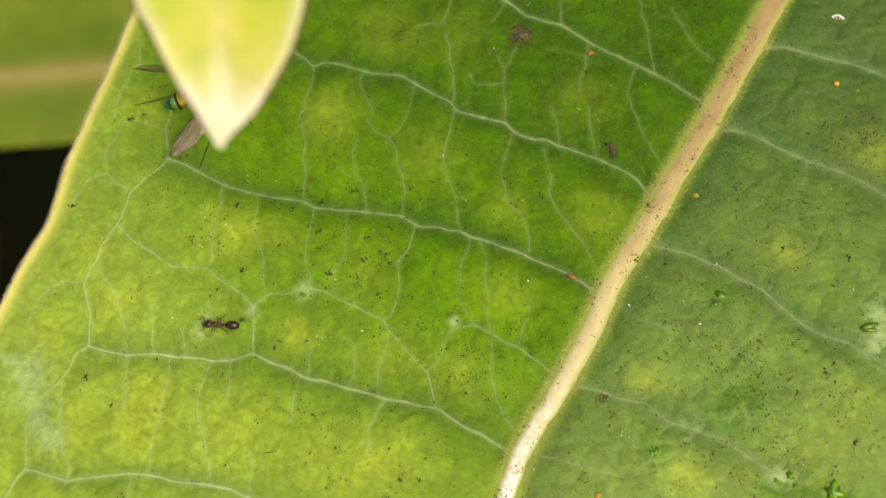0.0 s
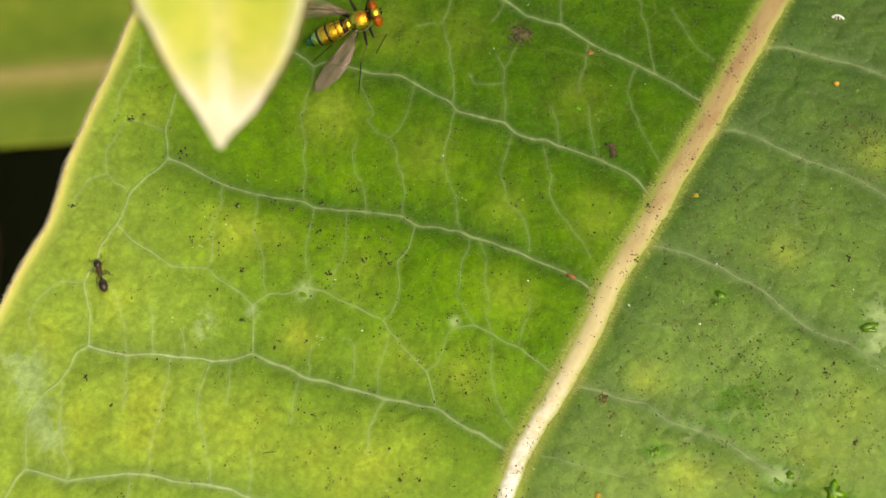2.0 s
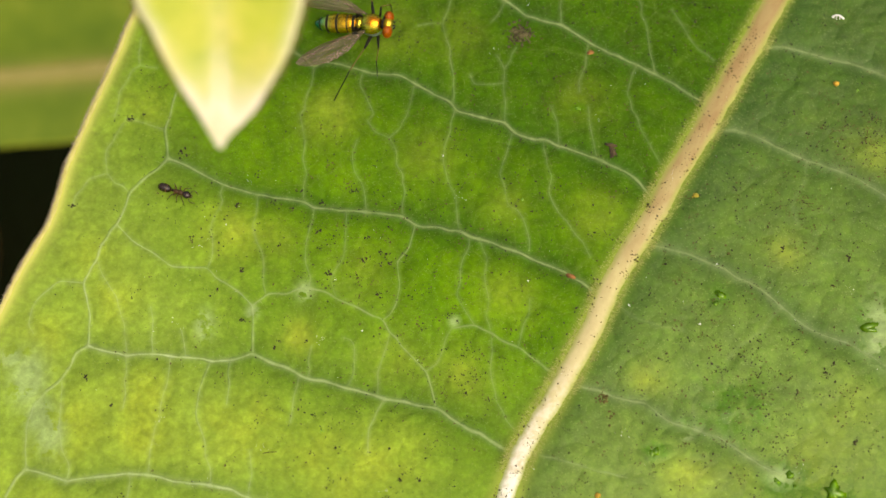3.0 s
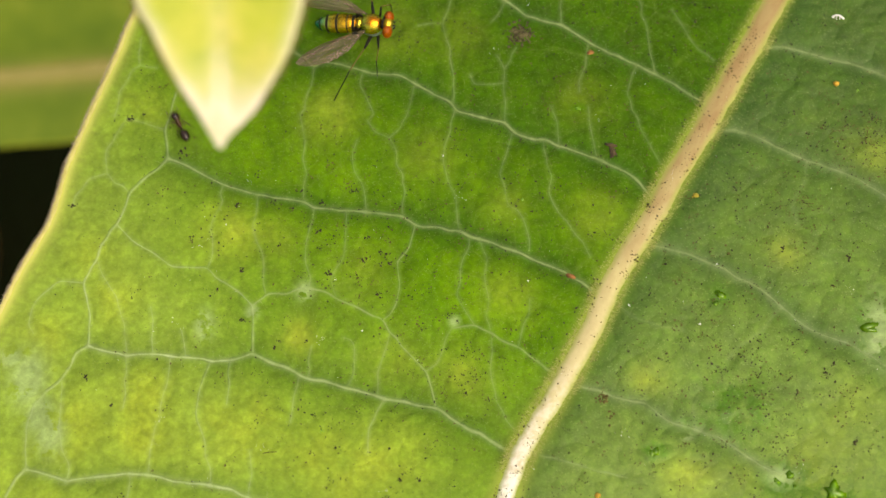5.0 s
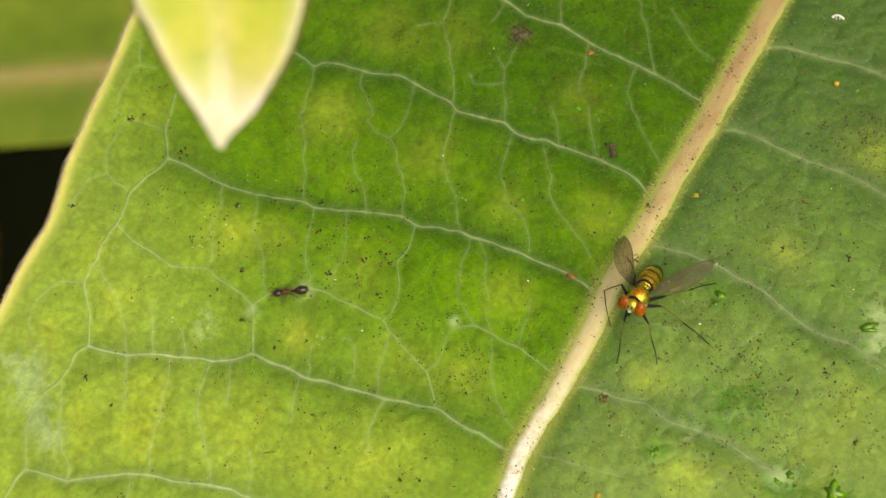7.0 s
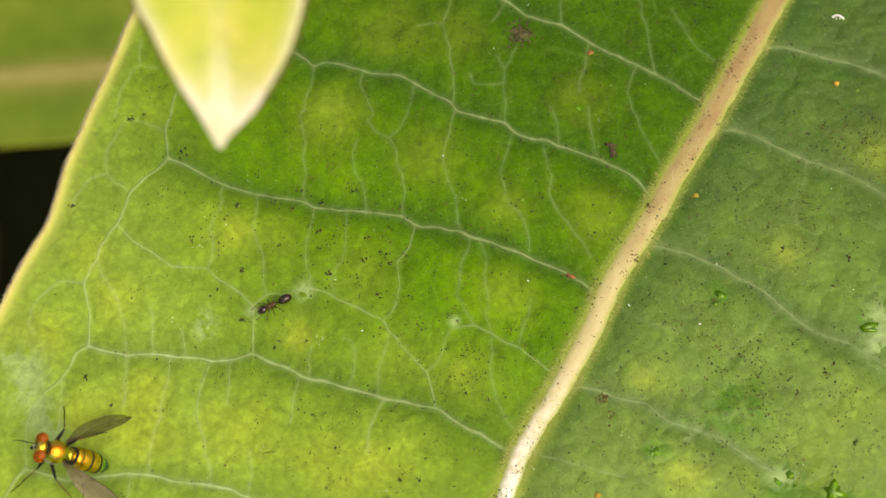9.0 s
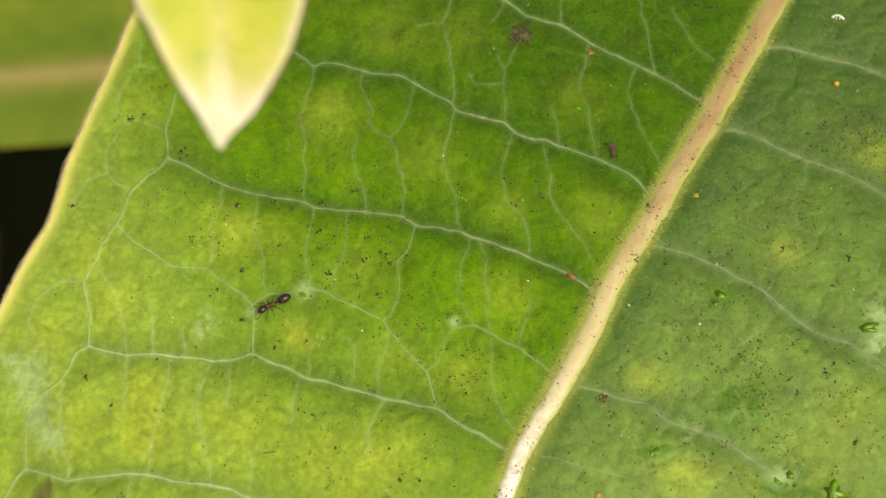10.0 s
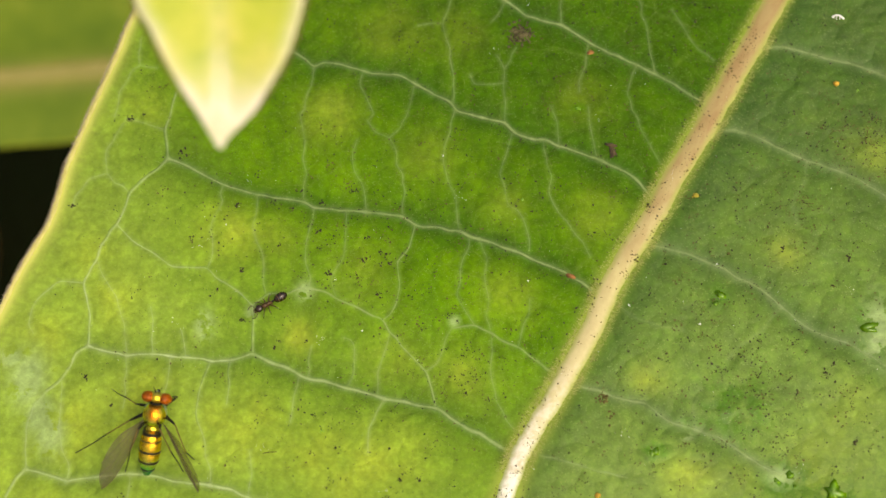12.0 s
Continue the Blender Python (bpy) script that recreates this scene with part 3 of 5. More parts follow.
yellow((-3.9, 17.0), 2.8, 0.35)
yellow((1.5, 17.0), 2.6, 0.22)
yellow((10.2, 11.5), 2.2, 0.3)
yellow((20.8, -15.8), 2.4, 0.4)
yellow((-8.6, -14.6), 2.0, 0.35)


# dark soaked spots and pale grazed scars: place, radius, height to width
SOAKED = [((19.3, -3.6), 0.7, 1.2), ((19.7, -11.6), 2.4, 0.9), ((23.2, -16.6), 1.6, 0.9), ((14.4, -14.6), 0.8, 0.8), ((29.9, -6.4), 1.3, 1.7), ((26.2, -17.6), 1.6, 0.6),
          ((9.9, 10.9), 0.5, 0.8), ((16.6, -12.5), 1.0, 0.5)]
SCARS = [((-28.5, -9.5), 1.15, 1.6), ((-27.5, -12.1), 0.9, 1.5), ((-29.8, -8.1), 0.8, 0.8), ((-9.7, -3.2), 0.55, 1.2), ((-16.6, -5.7), 0.6, 1.6), ((30.5, -6.2), 1.2, 1.8),
         ((22.9, -16.4), 1.0, 0.6), ((0.8, -5.4), 0.35, 1.0), ((-13.3, -4.7), 0.4, 1.2), ((-26.7, -13.4), 0.9, 1.5), ((16.6, -13.6), 0.4, 0.6)]


def float_attr(mesh, name, values):
    mesh.attributes.new(name, "FLOAT", "POINT").data.foreach_set("value", np.asarray(values, np.float32))


def even(curve, n):
    c = spline(curve, 0.5)
    s = np.concatenate([[0], np.cumsum(np.linalg.norm(np.diff(c, axis=0), axis=1))])
    s /= s[-1]
    f = np.linspace(0, 1, n)
    return np.stack([np.interp(f, s, c[:, 0]), np.interp(f, s, c[:, 1])], 1)


def grid_faces(rows, cols, start=0):
    i = np.arange((rows - 1) * (cols - 1))
    r, c = i // (cols - 1), i % (cols - 1)
    a = start + r * cols + c
    return np.stack([a, a + 1, a + cols + 1, a + cols], 1)


def leaf_tints(mesh, xy, side, core, reaches=None, times=1):
    """Where the leaf is yellowed, fuller green, veined, soaked or scarred, with its painted light falloff, stored on
    the mesh.
    """
    if reaches:
        dr, dv, dl, edge = reaches
    else:
        dr, dv, dl = reach(xy, *SEG_RIB), reach(xy, *SEG_VEIN), reach(xy, *SEG_LET)
        edge = reach(xy, *segments([LEFT], 1.0))
    near_vein = np.maximum(np.exp(-(dv / 1.05) ** 1.4), (0.55 + 0.35 * side) * np.exp(-(np.maximum(dr - 1.0, 0) / (0.9 + 1.5 * side)) ** 1.5))
    near_rib = np.exp(-(np.maximum(dr - 0.72, 0) / 0.5) ** 2)
    core = np.maximum(core, 0.32 * np.exp(-(dv / 0.24) ** 2) + 0.18 * side * np.exp(-(dv / 0.5) ** 2) + 0.22 * np.exp(-(dl / 0.15) ** 2))
    y = np.zeros(len(xy))
    for px, py, r, s in PATCHES:
        y += s * np.exp(-((xy[:, 0] - px) ** 2 + (xy[:, 1] - py) ** 2) / (0.7 * r * r))
    # a little more to the left and bottom, as painted light falloff
    y = y + 0.13 * np.clip((-xy[:, 0] - 2) / 24, 0, 1) + 0.06 * np.clip((-xy[:, 1] - 4) / 12, 0, 1)
    y = np.clip(y, 0, 1) * (1 - 0.6 * near_vein)
    margin = np.exp(-(edge / 0.46) ** 2) + 0.4 * np.exp(-edge / 0.75)
    # painted light falloff: positive darkens the upper right, negative brightens the lower left
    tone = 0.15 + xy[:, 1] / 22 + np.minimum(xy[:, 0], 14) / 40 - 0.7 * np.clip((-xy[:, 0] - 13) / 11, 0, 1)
    values = {"side": side * np.clip(dr / 2.0, 0, 1), "near_vein": near_vein * np.clip(0.95 + 0.5 * tone, 0.45, 1), "near_midrib": near_rib, "yellow_falloff": y,
              "margin": np.clip(margin, 0, 1), "light": np.clip(-tone, 0, 1), "deep_falloff": np.clip(tone, 0, 1), "vein_core": core}
    for name, spots in (("soaked", SOAKED), ("scar", SCARS)):
        w = np.zeros(len(xy))
        for (px, py), r, e in spots:
            w = np.maximum(w, np.clip(1.9 * np.exp(-((xy[:, 0] - px) ** 2 + ((xy[:, 1] - py) / e) ** 2) / (r * r)), 0, 1.3))
        values[name] = w
    for name, v in values.items():
        float_attr(mesh, name, np.tile(v, times))


def flat_places(ob):
    co = np.empty(len(ob.data.vertices) * 3, np.float32)
    ob.data.vertices.foreach_get("co", co)
    return co.reshape(-1, 3)[:, :2].astype(float) / MM


def big_blade(parent):
    """The lamina, with thickness, as one fine sheet that is clearly quilted between the veins."""
    rows, nl, nr = 580, 330, 220
    rib, left, right = even(RIB, rows), even(LEFT, rows), even(RIGHT, rows)
    fl = np.linspace(1, 0, nl)[None, :, None]
    fr = np.linspace(0, 1, nr)[None, 1:, None]
    xy = np.concatenate([rib[:, None] * (1 - fl) + left[:, None] * fl, rib[:, None] * (1 - fr) + right[:, None] * fr], 1)
    cols = xy.shape[1]
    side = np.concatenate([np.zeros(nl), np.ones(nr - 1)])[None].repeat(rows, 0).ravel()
    xy = xy.reshape(-1, 2)
    dr, dv, dl = reach(xy, *SEG_RIB), reach(xy, *SEG_VEIN), reach(xy, *SEG_LET)
    edge = np.minimum(reach(xy, *segments([LEFT], 1.0)), reach(xy, *segments([RIGHT], 4.0)))
    z = swell(xy, dr, dv, dl)
    verts = np.column_stack([xy, z])
    under = np.column_stack([xy, z - 0.28 * np.clip(edge / 0.3, 0.25, 1)])
    n = len(verts)
    f1 = grid_faces(rows, cols)
    mesh = bpy.data.meshes.new("blade")
    rim = np.concatenate([np.arange(cols), np.arange(1, rows) * cols + cols - 1, (rows - 1) * cols + np.arange(cols - 2, -1, -1), np.arange(rows - 2, 0, -1) * cols])
    f3 = np.stack([rim, np.roll(rim, -1), np.roll(rim, -1) + n, rim + n], 1)
    faces = np.vstack([f1[:, ::-1], f1 + n, f3])
    mesh.from_pydata((np.vstack([verts, under]) * MM).tolist(), [], faces.tolist())
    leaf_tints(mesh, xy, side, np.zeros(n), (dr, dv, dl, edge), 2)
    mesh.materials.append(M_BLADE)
    mesh.shade_smooth()
    ob = new("blade", mesh)
    ob.parent = parent
    return ob


def vein_part(name, pts, r0, r1, strength, side, parent, lift=0.0, flat=0.26, sides=14, rng=random.Random(5)):
    c = spline(pts, 0.22)
    z = swell(c)
    n = len(c)
    t = np.linspace(0, 1, n)
    wob = np.convolve([rng.gauss(0, 0.05) for _ in range(n + 4)], (0.15, 0.2, 0.3, 0.2, 0.15), "valid")
    rad = (r0 + (r1 - r0) * t ** 0.7) * (1 + 5.0 * wob)
    rad = rad * np.array([rng.uniform(0.82, 1.2) for _ in range(n)])
    if name == "vein":
        # knots where lesser veins join
        for ends in VEINLETS:
            for e in (ends[0][0], ends[0][-1]):
                rad = rad + 0.05 * np.exp(-(((c - e) ** 2).sum(1)) / 0.05)
    bm = bmesh.new()
    tube(bm, np.column_stack([c[:, 0] + 0.6 * wob, c[:, 1] + 0.6 * wob[::-1], z + lift]), rad, sides, flat, False)
    ob = part(name, bm, M_BLADE, parent)
    crest = np.clip((1.0 - np.abs(np.cos(2 * np.pi * np.arange(sides) / sides))) / 0.85, 0, 1) ** 1.5
    xy = flat_places(ob)
    fade = np.convolve([rng.uniform(0.45, 1.25) for _ in range(n + 8)], np.ones(9) / 9, "valid")
    leaf_tints(ob.data, xy, np.full(len(xy), float(side)), strength * np.outer(fade, crest).ravel())
    return ob


def big_leaf():
    leaf = thing("leaf", pose(0, 0, 0), "broad green milkweed leaf with pale veins, yellow blotches and dirt", "leaf")
    big_blade(leaf)
    # midrib: a low rounded ridge, widening towards the stalk
    c = even(RIB, 330)
    n = len(c)
    tan = np.gradient(c, axis=0)
    tan /= np.linalg.norm(tan, axis=1)[:, None]
    nor = np.column_stack([-tan[:, 1], tan[:, 0]])
    wid = np.interp(np.linspace(0, 1, n), (0, 0.25, 0.5, 0.62, 0.8, 1), (1.6, 1.12, 0.97, 0.91, 0.7, 0.15))
    rng = np.random.RandomState(4)
    k = 17
    prof = np.linspace(-1, 1, k)
    jag = np.convolve(rng.normal(0, 0.07, n + 4), np.ones(5) / 3, "valid")
    verts, flank, along = [], [], []
    for i in range(n):
        for u in prof:
            o = u * wid[i] * (1 + jag[i] * (1 if u > 0 else -1))
            verts.append((*(c[i] + nor[i] * o), -0.17 + 0.27 * (1 - abs(u) ** 2.2) + 0.02 * noise.noise((c[i][0] * 1.1, c[i][1] * 1.1, u * 1.5))))
            flank.append(max(0, (abs(u) - 0.42) / 0.42))
            along.append(float(np.clip((18 - verts[-1][1]) / 36, 0, 1)))
    mesh = bpy.data.meshes.new("midrib")
    mesh.from_pydata((np.array(verts) * MM).tolist(), [], grid_faces(n, k)[:, ::-1].tolist())
    float_attr(mesh, "flank", flank)
    float_attr(mesh, "along", along)
    mesh.materials.append(M_MIDRIB)
    mesh.shade_smooth()
    rib = new("midrib", mesh)
    rib.parent = leaf
    rib["label"] = "thick cream-coloured midrib"
    for pts, r0, r1 in VEINS:
        right = pts[1][0] > pts[0][0]
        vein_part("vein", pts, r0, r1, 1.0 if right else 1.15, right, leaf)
    for pts, r0, r1 in VEINLETS:
        right = min(p[0] - np.interp(p[1], RIB_CURVE[::-1, 1], RIB_CURVE[::-1, 0]) for p in pts) > -0.5
        vein_part("veinlet", pts, r0 * 1.3, r1 * 1.3, (1.0 if r0 > 0.065 else 0.66) * (0.6 if right else 1.0), right, leaf, 0.004, 0.24, 10)
    # fine twigs that leave the veins
    rng = random.Random(17)
    bm = bmesh.new()
    for kind, (pts, r0, r1) in [("vein", v) for v in VEINS] + [("let", v) for v in VEINLETS]:
        cc = spline(pts, 0.3)
        i = 2
        while i < len(cc) - 2:
            d = cc[i + 1] - cc[i - 1]
            d = Vector((d[0], d[1], 0)).normalized()
            out = Vector((-d.y, d.x, 0)) * rng.choice((-1, 1)) + d * rng.gauss(0, 0.5)
            ln = rng.uniform(0.5, 1.5) if kind == "vein" else rng.uniform(0.3, 1.0)
            a0 = Vector((cc[i][0], cc[i][1], 0))
            a1 = a0 + out * ln * 0.35 + d * rng.gauss(0, 0.07)
            a2 = a0 + out * ln * 0.7 + d * rng.gauss(0, 0.1)
            a3 = a0 + out * ln + d * rng.gauss(0, 0.16)
            q = spline([tuple(a0)[:2], tuple(a1)[:2], tuple(a2)[:2], tuple(a3)[:2]], 0.2)
            tube(bm, np.column_stack([q, swell(q) - 0.012]), np.linspace(0.042, 0.02, len(q)), 5, 0.42, False)
            i += rng.randint(2, 5) if kind == "vein" else rng.randint(3, 8)
    for pts, r0, r1 in VEINS:
        cc = spline(pts, 0.12)
        zz = swell(cc)
        for i in range(1, len(cc) - 1):
            for _ in range(2):
                d = Vector((rng.gauss(0, 1), rng.gauss(0, 1), rng.uniform(0.1, 0.6))).normalized()
                q = Vector((cc[i][0], cc[i][1], zz[i])) + Vector((d.x, d.y, 0)) * r0 * 0.5
                tube(bm, [q, q + d * rng.uniform(0.08, 0.22)], [0.022, 0.006], 3, 1, False)
    net = tagged(part("vein_net", bm, M_BLADE, leaf, "finest pale veins of the leaf"), kind="stuff")
    xy = flat_places(net)
    on_right = (xy[:, 0] > np.interp(xy[:, 1], RIB_CURVE[::-1, 1], RIB_CURVE[::-1, 0])).astype(float)
    leaf_tints(net.data, xy, on_right, np.full(len(xy), 0.3) * (1 - 0.5 * on_right))
    rng = random.Random(8)
    bm = bmesh.new()
    for i in range(40, 250):
        for _ in range(26):
            side = rng.choice((-1, 1))
            f = rng.random()
            p = c[i] * (1 - f) + c[i + 1] * f + nor[i] * side * wid[i] * rng.uniform(0.70, 1.2)
            d = Vector((*(nor[i] * side), rng.uniform(0.1, 0.8))) + Vector((rng.gauss(0, 0.5), rng.gauss(0, 0.5), 0))
            q = Vector((p[0], p[1], -0.1))
            tube(bm, [q, q + d.normalized() * rng.uniform(0.15, 0.42)], [0.02, 0.006], 3, 1, False)
    tagged(part("midrib_fuzz", bm, M_DOWN, leaf, "short pale downy hairs beside the midrib"), kind="stuff")
    # pale thickened margin and its brownish fuzz
    c = even(LEFT, 420)
    z = swell(c)
    bm = bmesh.new()
    tube(bm, np.column_stack([c, z - 0.08]), [0.21 + 0.03 * math.sin(i * 1.7) + 0.02 * math.sin(i * 0.6) for i in range(len(c))], 8, 0.8)
    part("margin", bm, M_MARGIN, leaf, "pale yellow thickened leaf margin")
    rng = random.Random(11)
    bm = bmesh.new()
    for i in range(110, 300):
        for _ in range(14):
            f = rng.random()
            p = c[i] * (1 - f) + c[i + 1] * f
            d = Vector((c[i + 1][1] - c[i][1], -(c[i + 1][0] - c[i][0]), 0)).normalized()
            d = (-d if d.x > 0 else d) + Vector((rng.gauss(0, 0.5), rng.gauss(0, 0.5), rng.uniform(0, 0.7)))
            q = Vector((p[0], p[1], z[i])) + d.normalized() * 0.10
            tube(bm, [q, q + d.normalized() * rng.uniform(0.12, 0.3)], [0.022, 0.006], 3, 1, False)
    tagged(part("margin_fuzz", bm, M_FUZZ, leaf, "short brownish hairs along the margin"), kind="stuff")
    # stalk to the stem, beyond the picture
    bm = bmesh.new()
    b = RIB[0]
    s = spline([(b[0], b[1], 0.1), (b[0] + 4, b[1] + 9, -0.5), (b[0] + 7, b[1] + 20, -3)], 1.0)
    tube(bm, s, [1.5] * len(s), 10)
    part("petiole", bm, M_STEM, leaf)
    return leaf


big_leaf()


# ---- the young yellow leaf whose tip hangs into view ----
def strip_leaf(parent, length, half_l, half_r, bend, fold, mat, rows=140, cols=25, pale=None):
    """A blade along +Y from its tip at the origin; the widths and the bend are functions of the distance from the tip."""
    s = np.linspace(0, 1, rows) ** 1.3 * length
    u = np.linspace(-1, 1, cols)
    verts, att, mar = [], [], []
    for d in s:
        wl, wr, (ox, oz) = half_l(d), half_r(d), bend(d)
        for v in u:
            w = wl if v < 0 else wr
            verts.append((ox + v * w, d, oz + fold(v, w) + 0.05 * math.sin(d * 1.3 + 3 * v) * min(1, w / 2)))
            e = (1 - abs(v)) * w
            mar.append(math.exp(-(e / 0.35) ** 2))
            att.append(pale(d, v, w) if pale else 0)
    v = np.array(verts)
    low = v - (0, 0, 0.25)
    n = len(v)
    f = grid_faces(rows, cols)
    rim = np.concatenate([np.arange(cols), np.arange(1, rows) * cols + cols - 1, (rows - 1) * cols + np.arange(cols - 2, -1, -1), np.arange(rows - 2, 0, -1) * cols])
    f3 = np.stack([rim, np.roll(rim, -1), np.roll(rim, -1) + n, rim + n], 1)
    mesh = bpy.data.meshes.new("blade")
    mesh.from_pydata((np.vstack([v, low]) * MM).tolist(), [], np.vstack([f, f[:, ::-1] + n, f3[:, ::-1]]).tolist())
    float_attr(mesh, "margin", mar + mar)
    float_attr(mesh, "pale", att + att)
    mesh.materials.append(mat)
    mesh.shade_smooth()
    ob = new("blade", mesh)
    ob.parent = parent
    return v.reshape(rows, cols, 3)


def smooth_of(xs, ys, k=1.0):
    p = k * spline(list(zip(xs, ys)), 0.1)
    return lambda d: float(np.interp(d, p[:, 0], p[:, 1]))


def young_leaf():
    k = 0.75
    leaf = thing("leaf", pose(-0.01053, -0.00885, 0.03828, 20), "young pale yellow leaf tip hanging over the larger leaf", "leaf")
    hl = smooth_of((0, 0.6, 2.2, 4.0, 5.8, 7.6, 9.4, 18, 30, 45, 56), (0.12, 0.5, 1.42, 2.62, 3.65, 4.5, 5.4, 7.6, 7.4, 4.0, 0.7), k)
    hr = smooth_of((0, 0.6, 2.2, 4.0, 5.8, 7.6, 9.4, 18, 30, 45, 56), (0.12, 0.5, 2.1, 3.38, 4.38, 5.0, 5.5, 7.6, 7.4, 4.0, 0.7), k)
    bend = lambda d: (0.0, 0.012 * d * d * 0.35 - 0.9 * math.exp(-d / 1.2) * 0.3)
    pale = lambda d, v, w: min(1.0, 1.15 * math.exp(-(d / 2.5) ** 2) + 0.6 * math.exp(-((1 - abs(v)) * w / 0.5) ** 2) + 0.8 * math.exp(-(v * w / 0.45) ** 2) * math.exp(-(d / 5) ** 2))
    g = strip_leaf(leaf, 42, hl, hr, bend, lambda v, w: 0.10 * abs(v) * w, M_YOUNG, pale=pale)
    for name, col, r in (("margin", 0, 0.13), ("margin", 24, 0.13), ("midrib", 12, 0.05)):
        bm = bmesh.new()
        rad = np.clip(np.linspace(0, 1, len(g)) * 9, 0.25, 1) * r
        tube(bm, g[:, col] + (0, 0, -0.02 if col == 12 else -0.08), rad, 8, 0.7)
        part(name, bm, M_YOUNG if name == "midrib" else M_YOUNG_RIM, leaf)
    bm = bmesh.new()
    e = g[-1, 12]
    s = spline([e, e + (3, 8, 2), e + (20, 26, -20)], 1.0)
    tube(bm, s, [0.9] * len(s), 10)
    part("petiole", bm, M_STEM, leaf)


young_leaf()


# ---- the leaf below, out of focus ----
def low_leaf():
    leaf = thing("leaf", pose(-0.165, 0.0772, -0.150, 0, 0, -84), "olive-green leaf with brownish midrib, in shade underneath", "leaf")
    hl = smooth_of((0, 10, 40, 80, 110, 170), (0.3, 10, 26, 34, 30, 0.8))
    hr = smooth_of((0, 10, 40, 75, 90, 102, 120, 170), (0.3, 5, 10, 12.5, 12.7, 12.9, 12, 0.8))
    g = strip_leaf(leaf, 170, hl, hr, lambda d: (0.0, -0.0006 * (d - 90) ** 2), lambda v, w: -0.12 * max(v, 0) ** 2 * w, M_FAR, 90, 61,
                   lambda d, v, w: math.exp(-((v * w - 0.6) / 2.6) ** 2))
    bm = bmesh.new()
    tube(bm, g[:, 30] + (0, 0, 0.0), np.linspace(0.8, 1.8, len(g)), 10, 0.4)
    part("midrib", bm, M_FAR_RIB, leaf, "brownish cream midrib")
    bm = bmesh.new()
    e = g[-1, 30]
    s = spline([e, e + (-6, 20, -1), e + (-8, 47, -8)], 1.5)
    tube(bm, s, [1.5] * len(s), 10)
    part("petiole", bm, M_STEM, leaf)


low_leaf()


# ---- stem and ground, beyond and below ----
def stem():
    bm = bmesh.new()
    b = RIB[0]
    s = spline([(b[0] + 10, b[1] + 30, -300), (b[0] + 11, b[1] + 24, -150), (b[0] + 8, b[1] + 22, -3), (b[0] + 4, b[1] + 32, 20), (b[0], b[1] + 40, 60)], 4)
    tube(bm, s, np.linspace(4.0, 2.2, len(s)), 14)
    tagged(part("plant_stem", bm, M_STEM), "upright green plant stem that bears the leaves", "stem")


stem()


def ground():
    n = 90
    r = np.concatenate([np.linspace(0, 1.2, 60), np.geomspace(1.3, 900, 31)])
    bm = bmesh.new()
    rings = []
    for i, d in enumerate(r[1:]):
        ring = []
        for j in range(n):
            a = 2 * math.pi * j / n
            x, y = d * math.cos(a), d * math.sin(a)
            h = 0.02 * noise.noise((x * 6, y * 6, 0)) + 0.008 * noise.noise((x * 25, y * 25, 3)) if d < 3 else 0
            ring.append(bm.verts.new((x * 1000, y * 1000, -300 + h * 1000)))
        rings.append(ring)
    c = bm.verts.new((0, 0, -300))
    for j in range(n):
        bm.faces.new((c, rings[0][j], rings[0][(j + 1) % n]))
    for a, b in zip(rings, rings[1:]):
        for j in range(n):
            bm.faces.new((a[j], b[j], b[(j + 1) % n], a[(j + 1) % n]))
    tagged(part("ground", bm, M_SOIL), "soil far below the leaves, coloured near-black for its shade", "ground", kind="structure")


ground()


def undergrowth_occluder():
    """Dense unseen foliage added round and under the plant to shade the ground; a gap stays open where one looks down
    past the leaf.
    """
    # light blockers only: every leaf is kept off the open line of sight
    rng = random.Random(21)
    verts, faces = [], []
    k, c = 9, 5
    made = 0
    while made < 760:
        a, d = rng.uniform(0, 6.283), 480 * math.sqrt(rng.random()) * rng.uniform(0.75, 1.15)
        x, y, z = -40 + d * math.cos(a), 90 + d * math.sin(a), rng.uniform(-285, -60 - 0.25 * d)
        ln, wd = rng.uniform(60, 110), rng.uniform(16, 30)
        # the open line of sight, and the room of the leaf below
        f = -z / 100.0
        gx, gy = -29.1 - 26.5 * f, 1.8 + 38.0 * f
        if (x - gx) ** 2 + (y - gy) ** 2 < (ln * 0.5 + 14 + 8 * f) ** 2 or (z > -185 and -190 < x < 60 and 20 < y < 170):
            continue
        m = Matrix.LocRotScale((x, y, z), Euler((rng.gauss(0, 0.3), rng.gauss(0, 0.3), rng.uniform(0, 6.3))), None)
        i0 = len(verts)
        for i in range(k):
            t = i / (k - 1)
            w = wd * math.sin(math.pi * min(1, 0.03 + 0.97 * t)) ** 0.7
            for j in range(c):
                v = j / (c - 1) * 2 - 1
                q = m @ Vector(((t - 0.5) * ln, v * w, 0.15 * abs(v) * w - 10 * (t - 0.4) ** 2))
                verts.append((q.x * MM, q.y * MM, q.z * MM))
        for i in range(k - 1):
            for j in range(c - 1):
                n = i0 + i * c + j
                faces.append((n, n + 1, n + c + 1, n + c))
        made += 1
    mesh = bpy.data.meshes.new("undergrowth_occluder")
    mesh.from_pydata(verts, [], faces)
    mesh.materials.append(M_UNDER)
    mesh.shade_smooth()
    tagged(new("undergrowth_occluder", mesh), "unseen dark green foliage added below the leaf to shade the ground", "foliage", kind="stuff")


undergrowth_occluder()


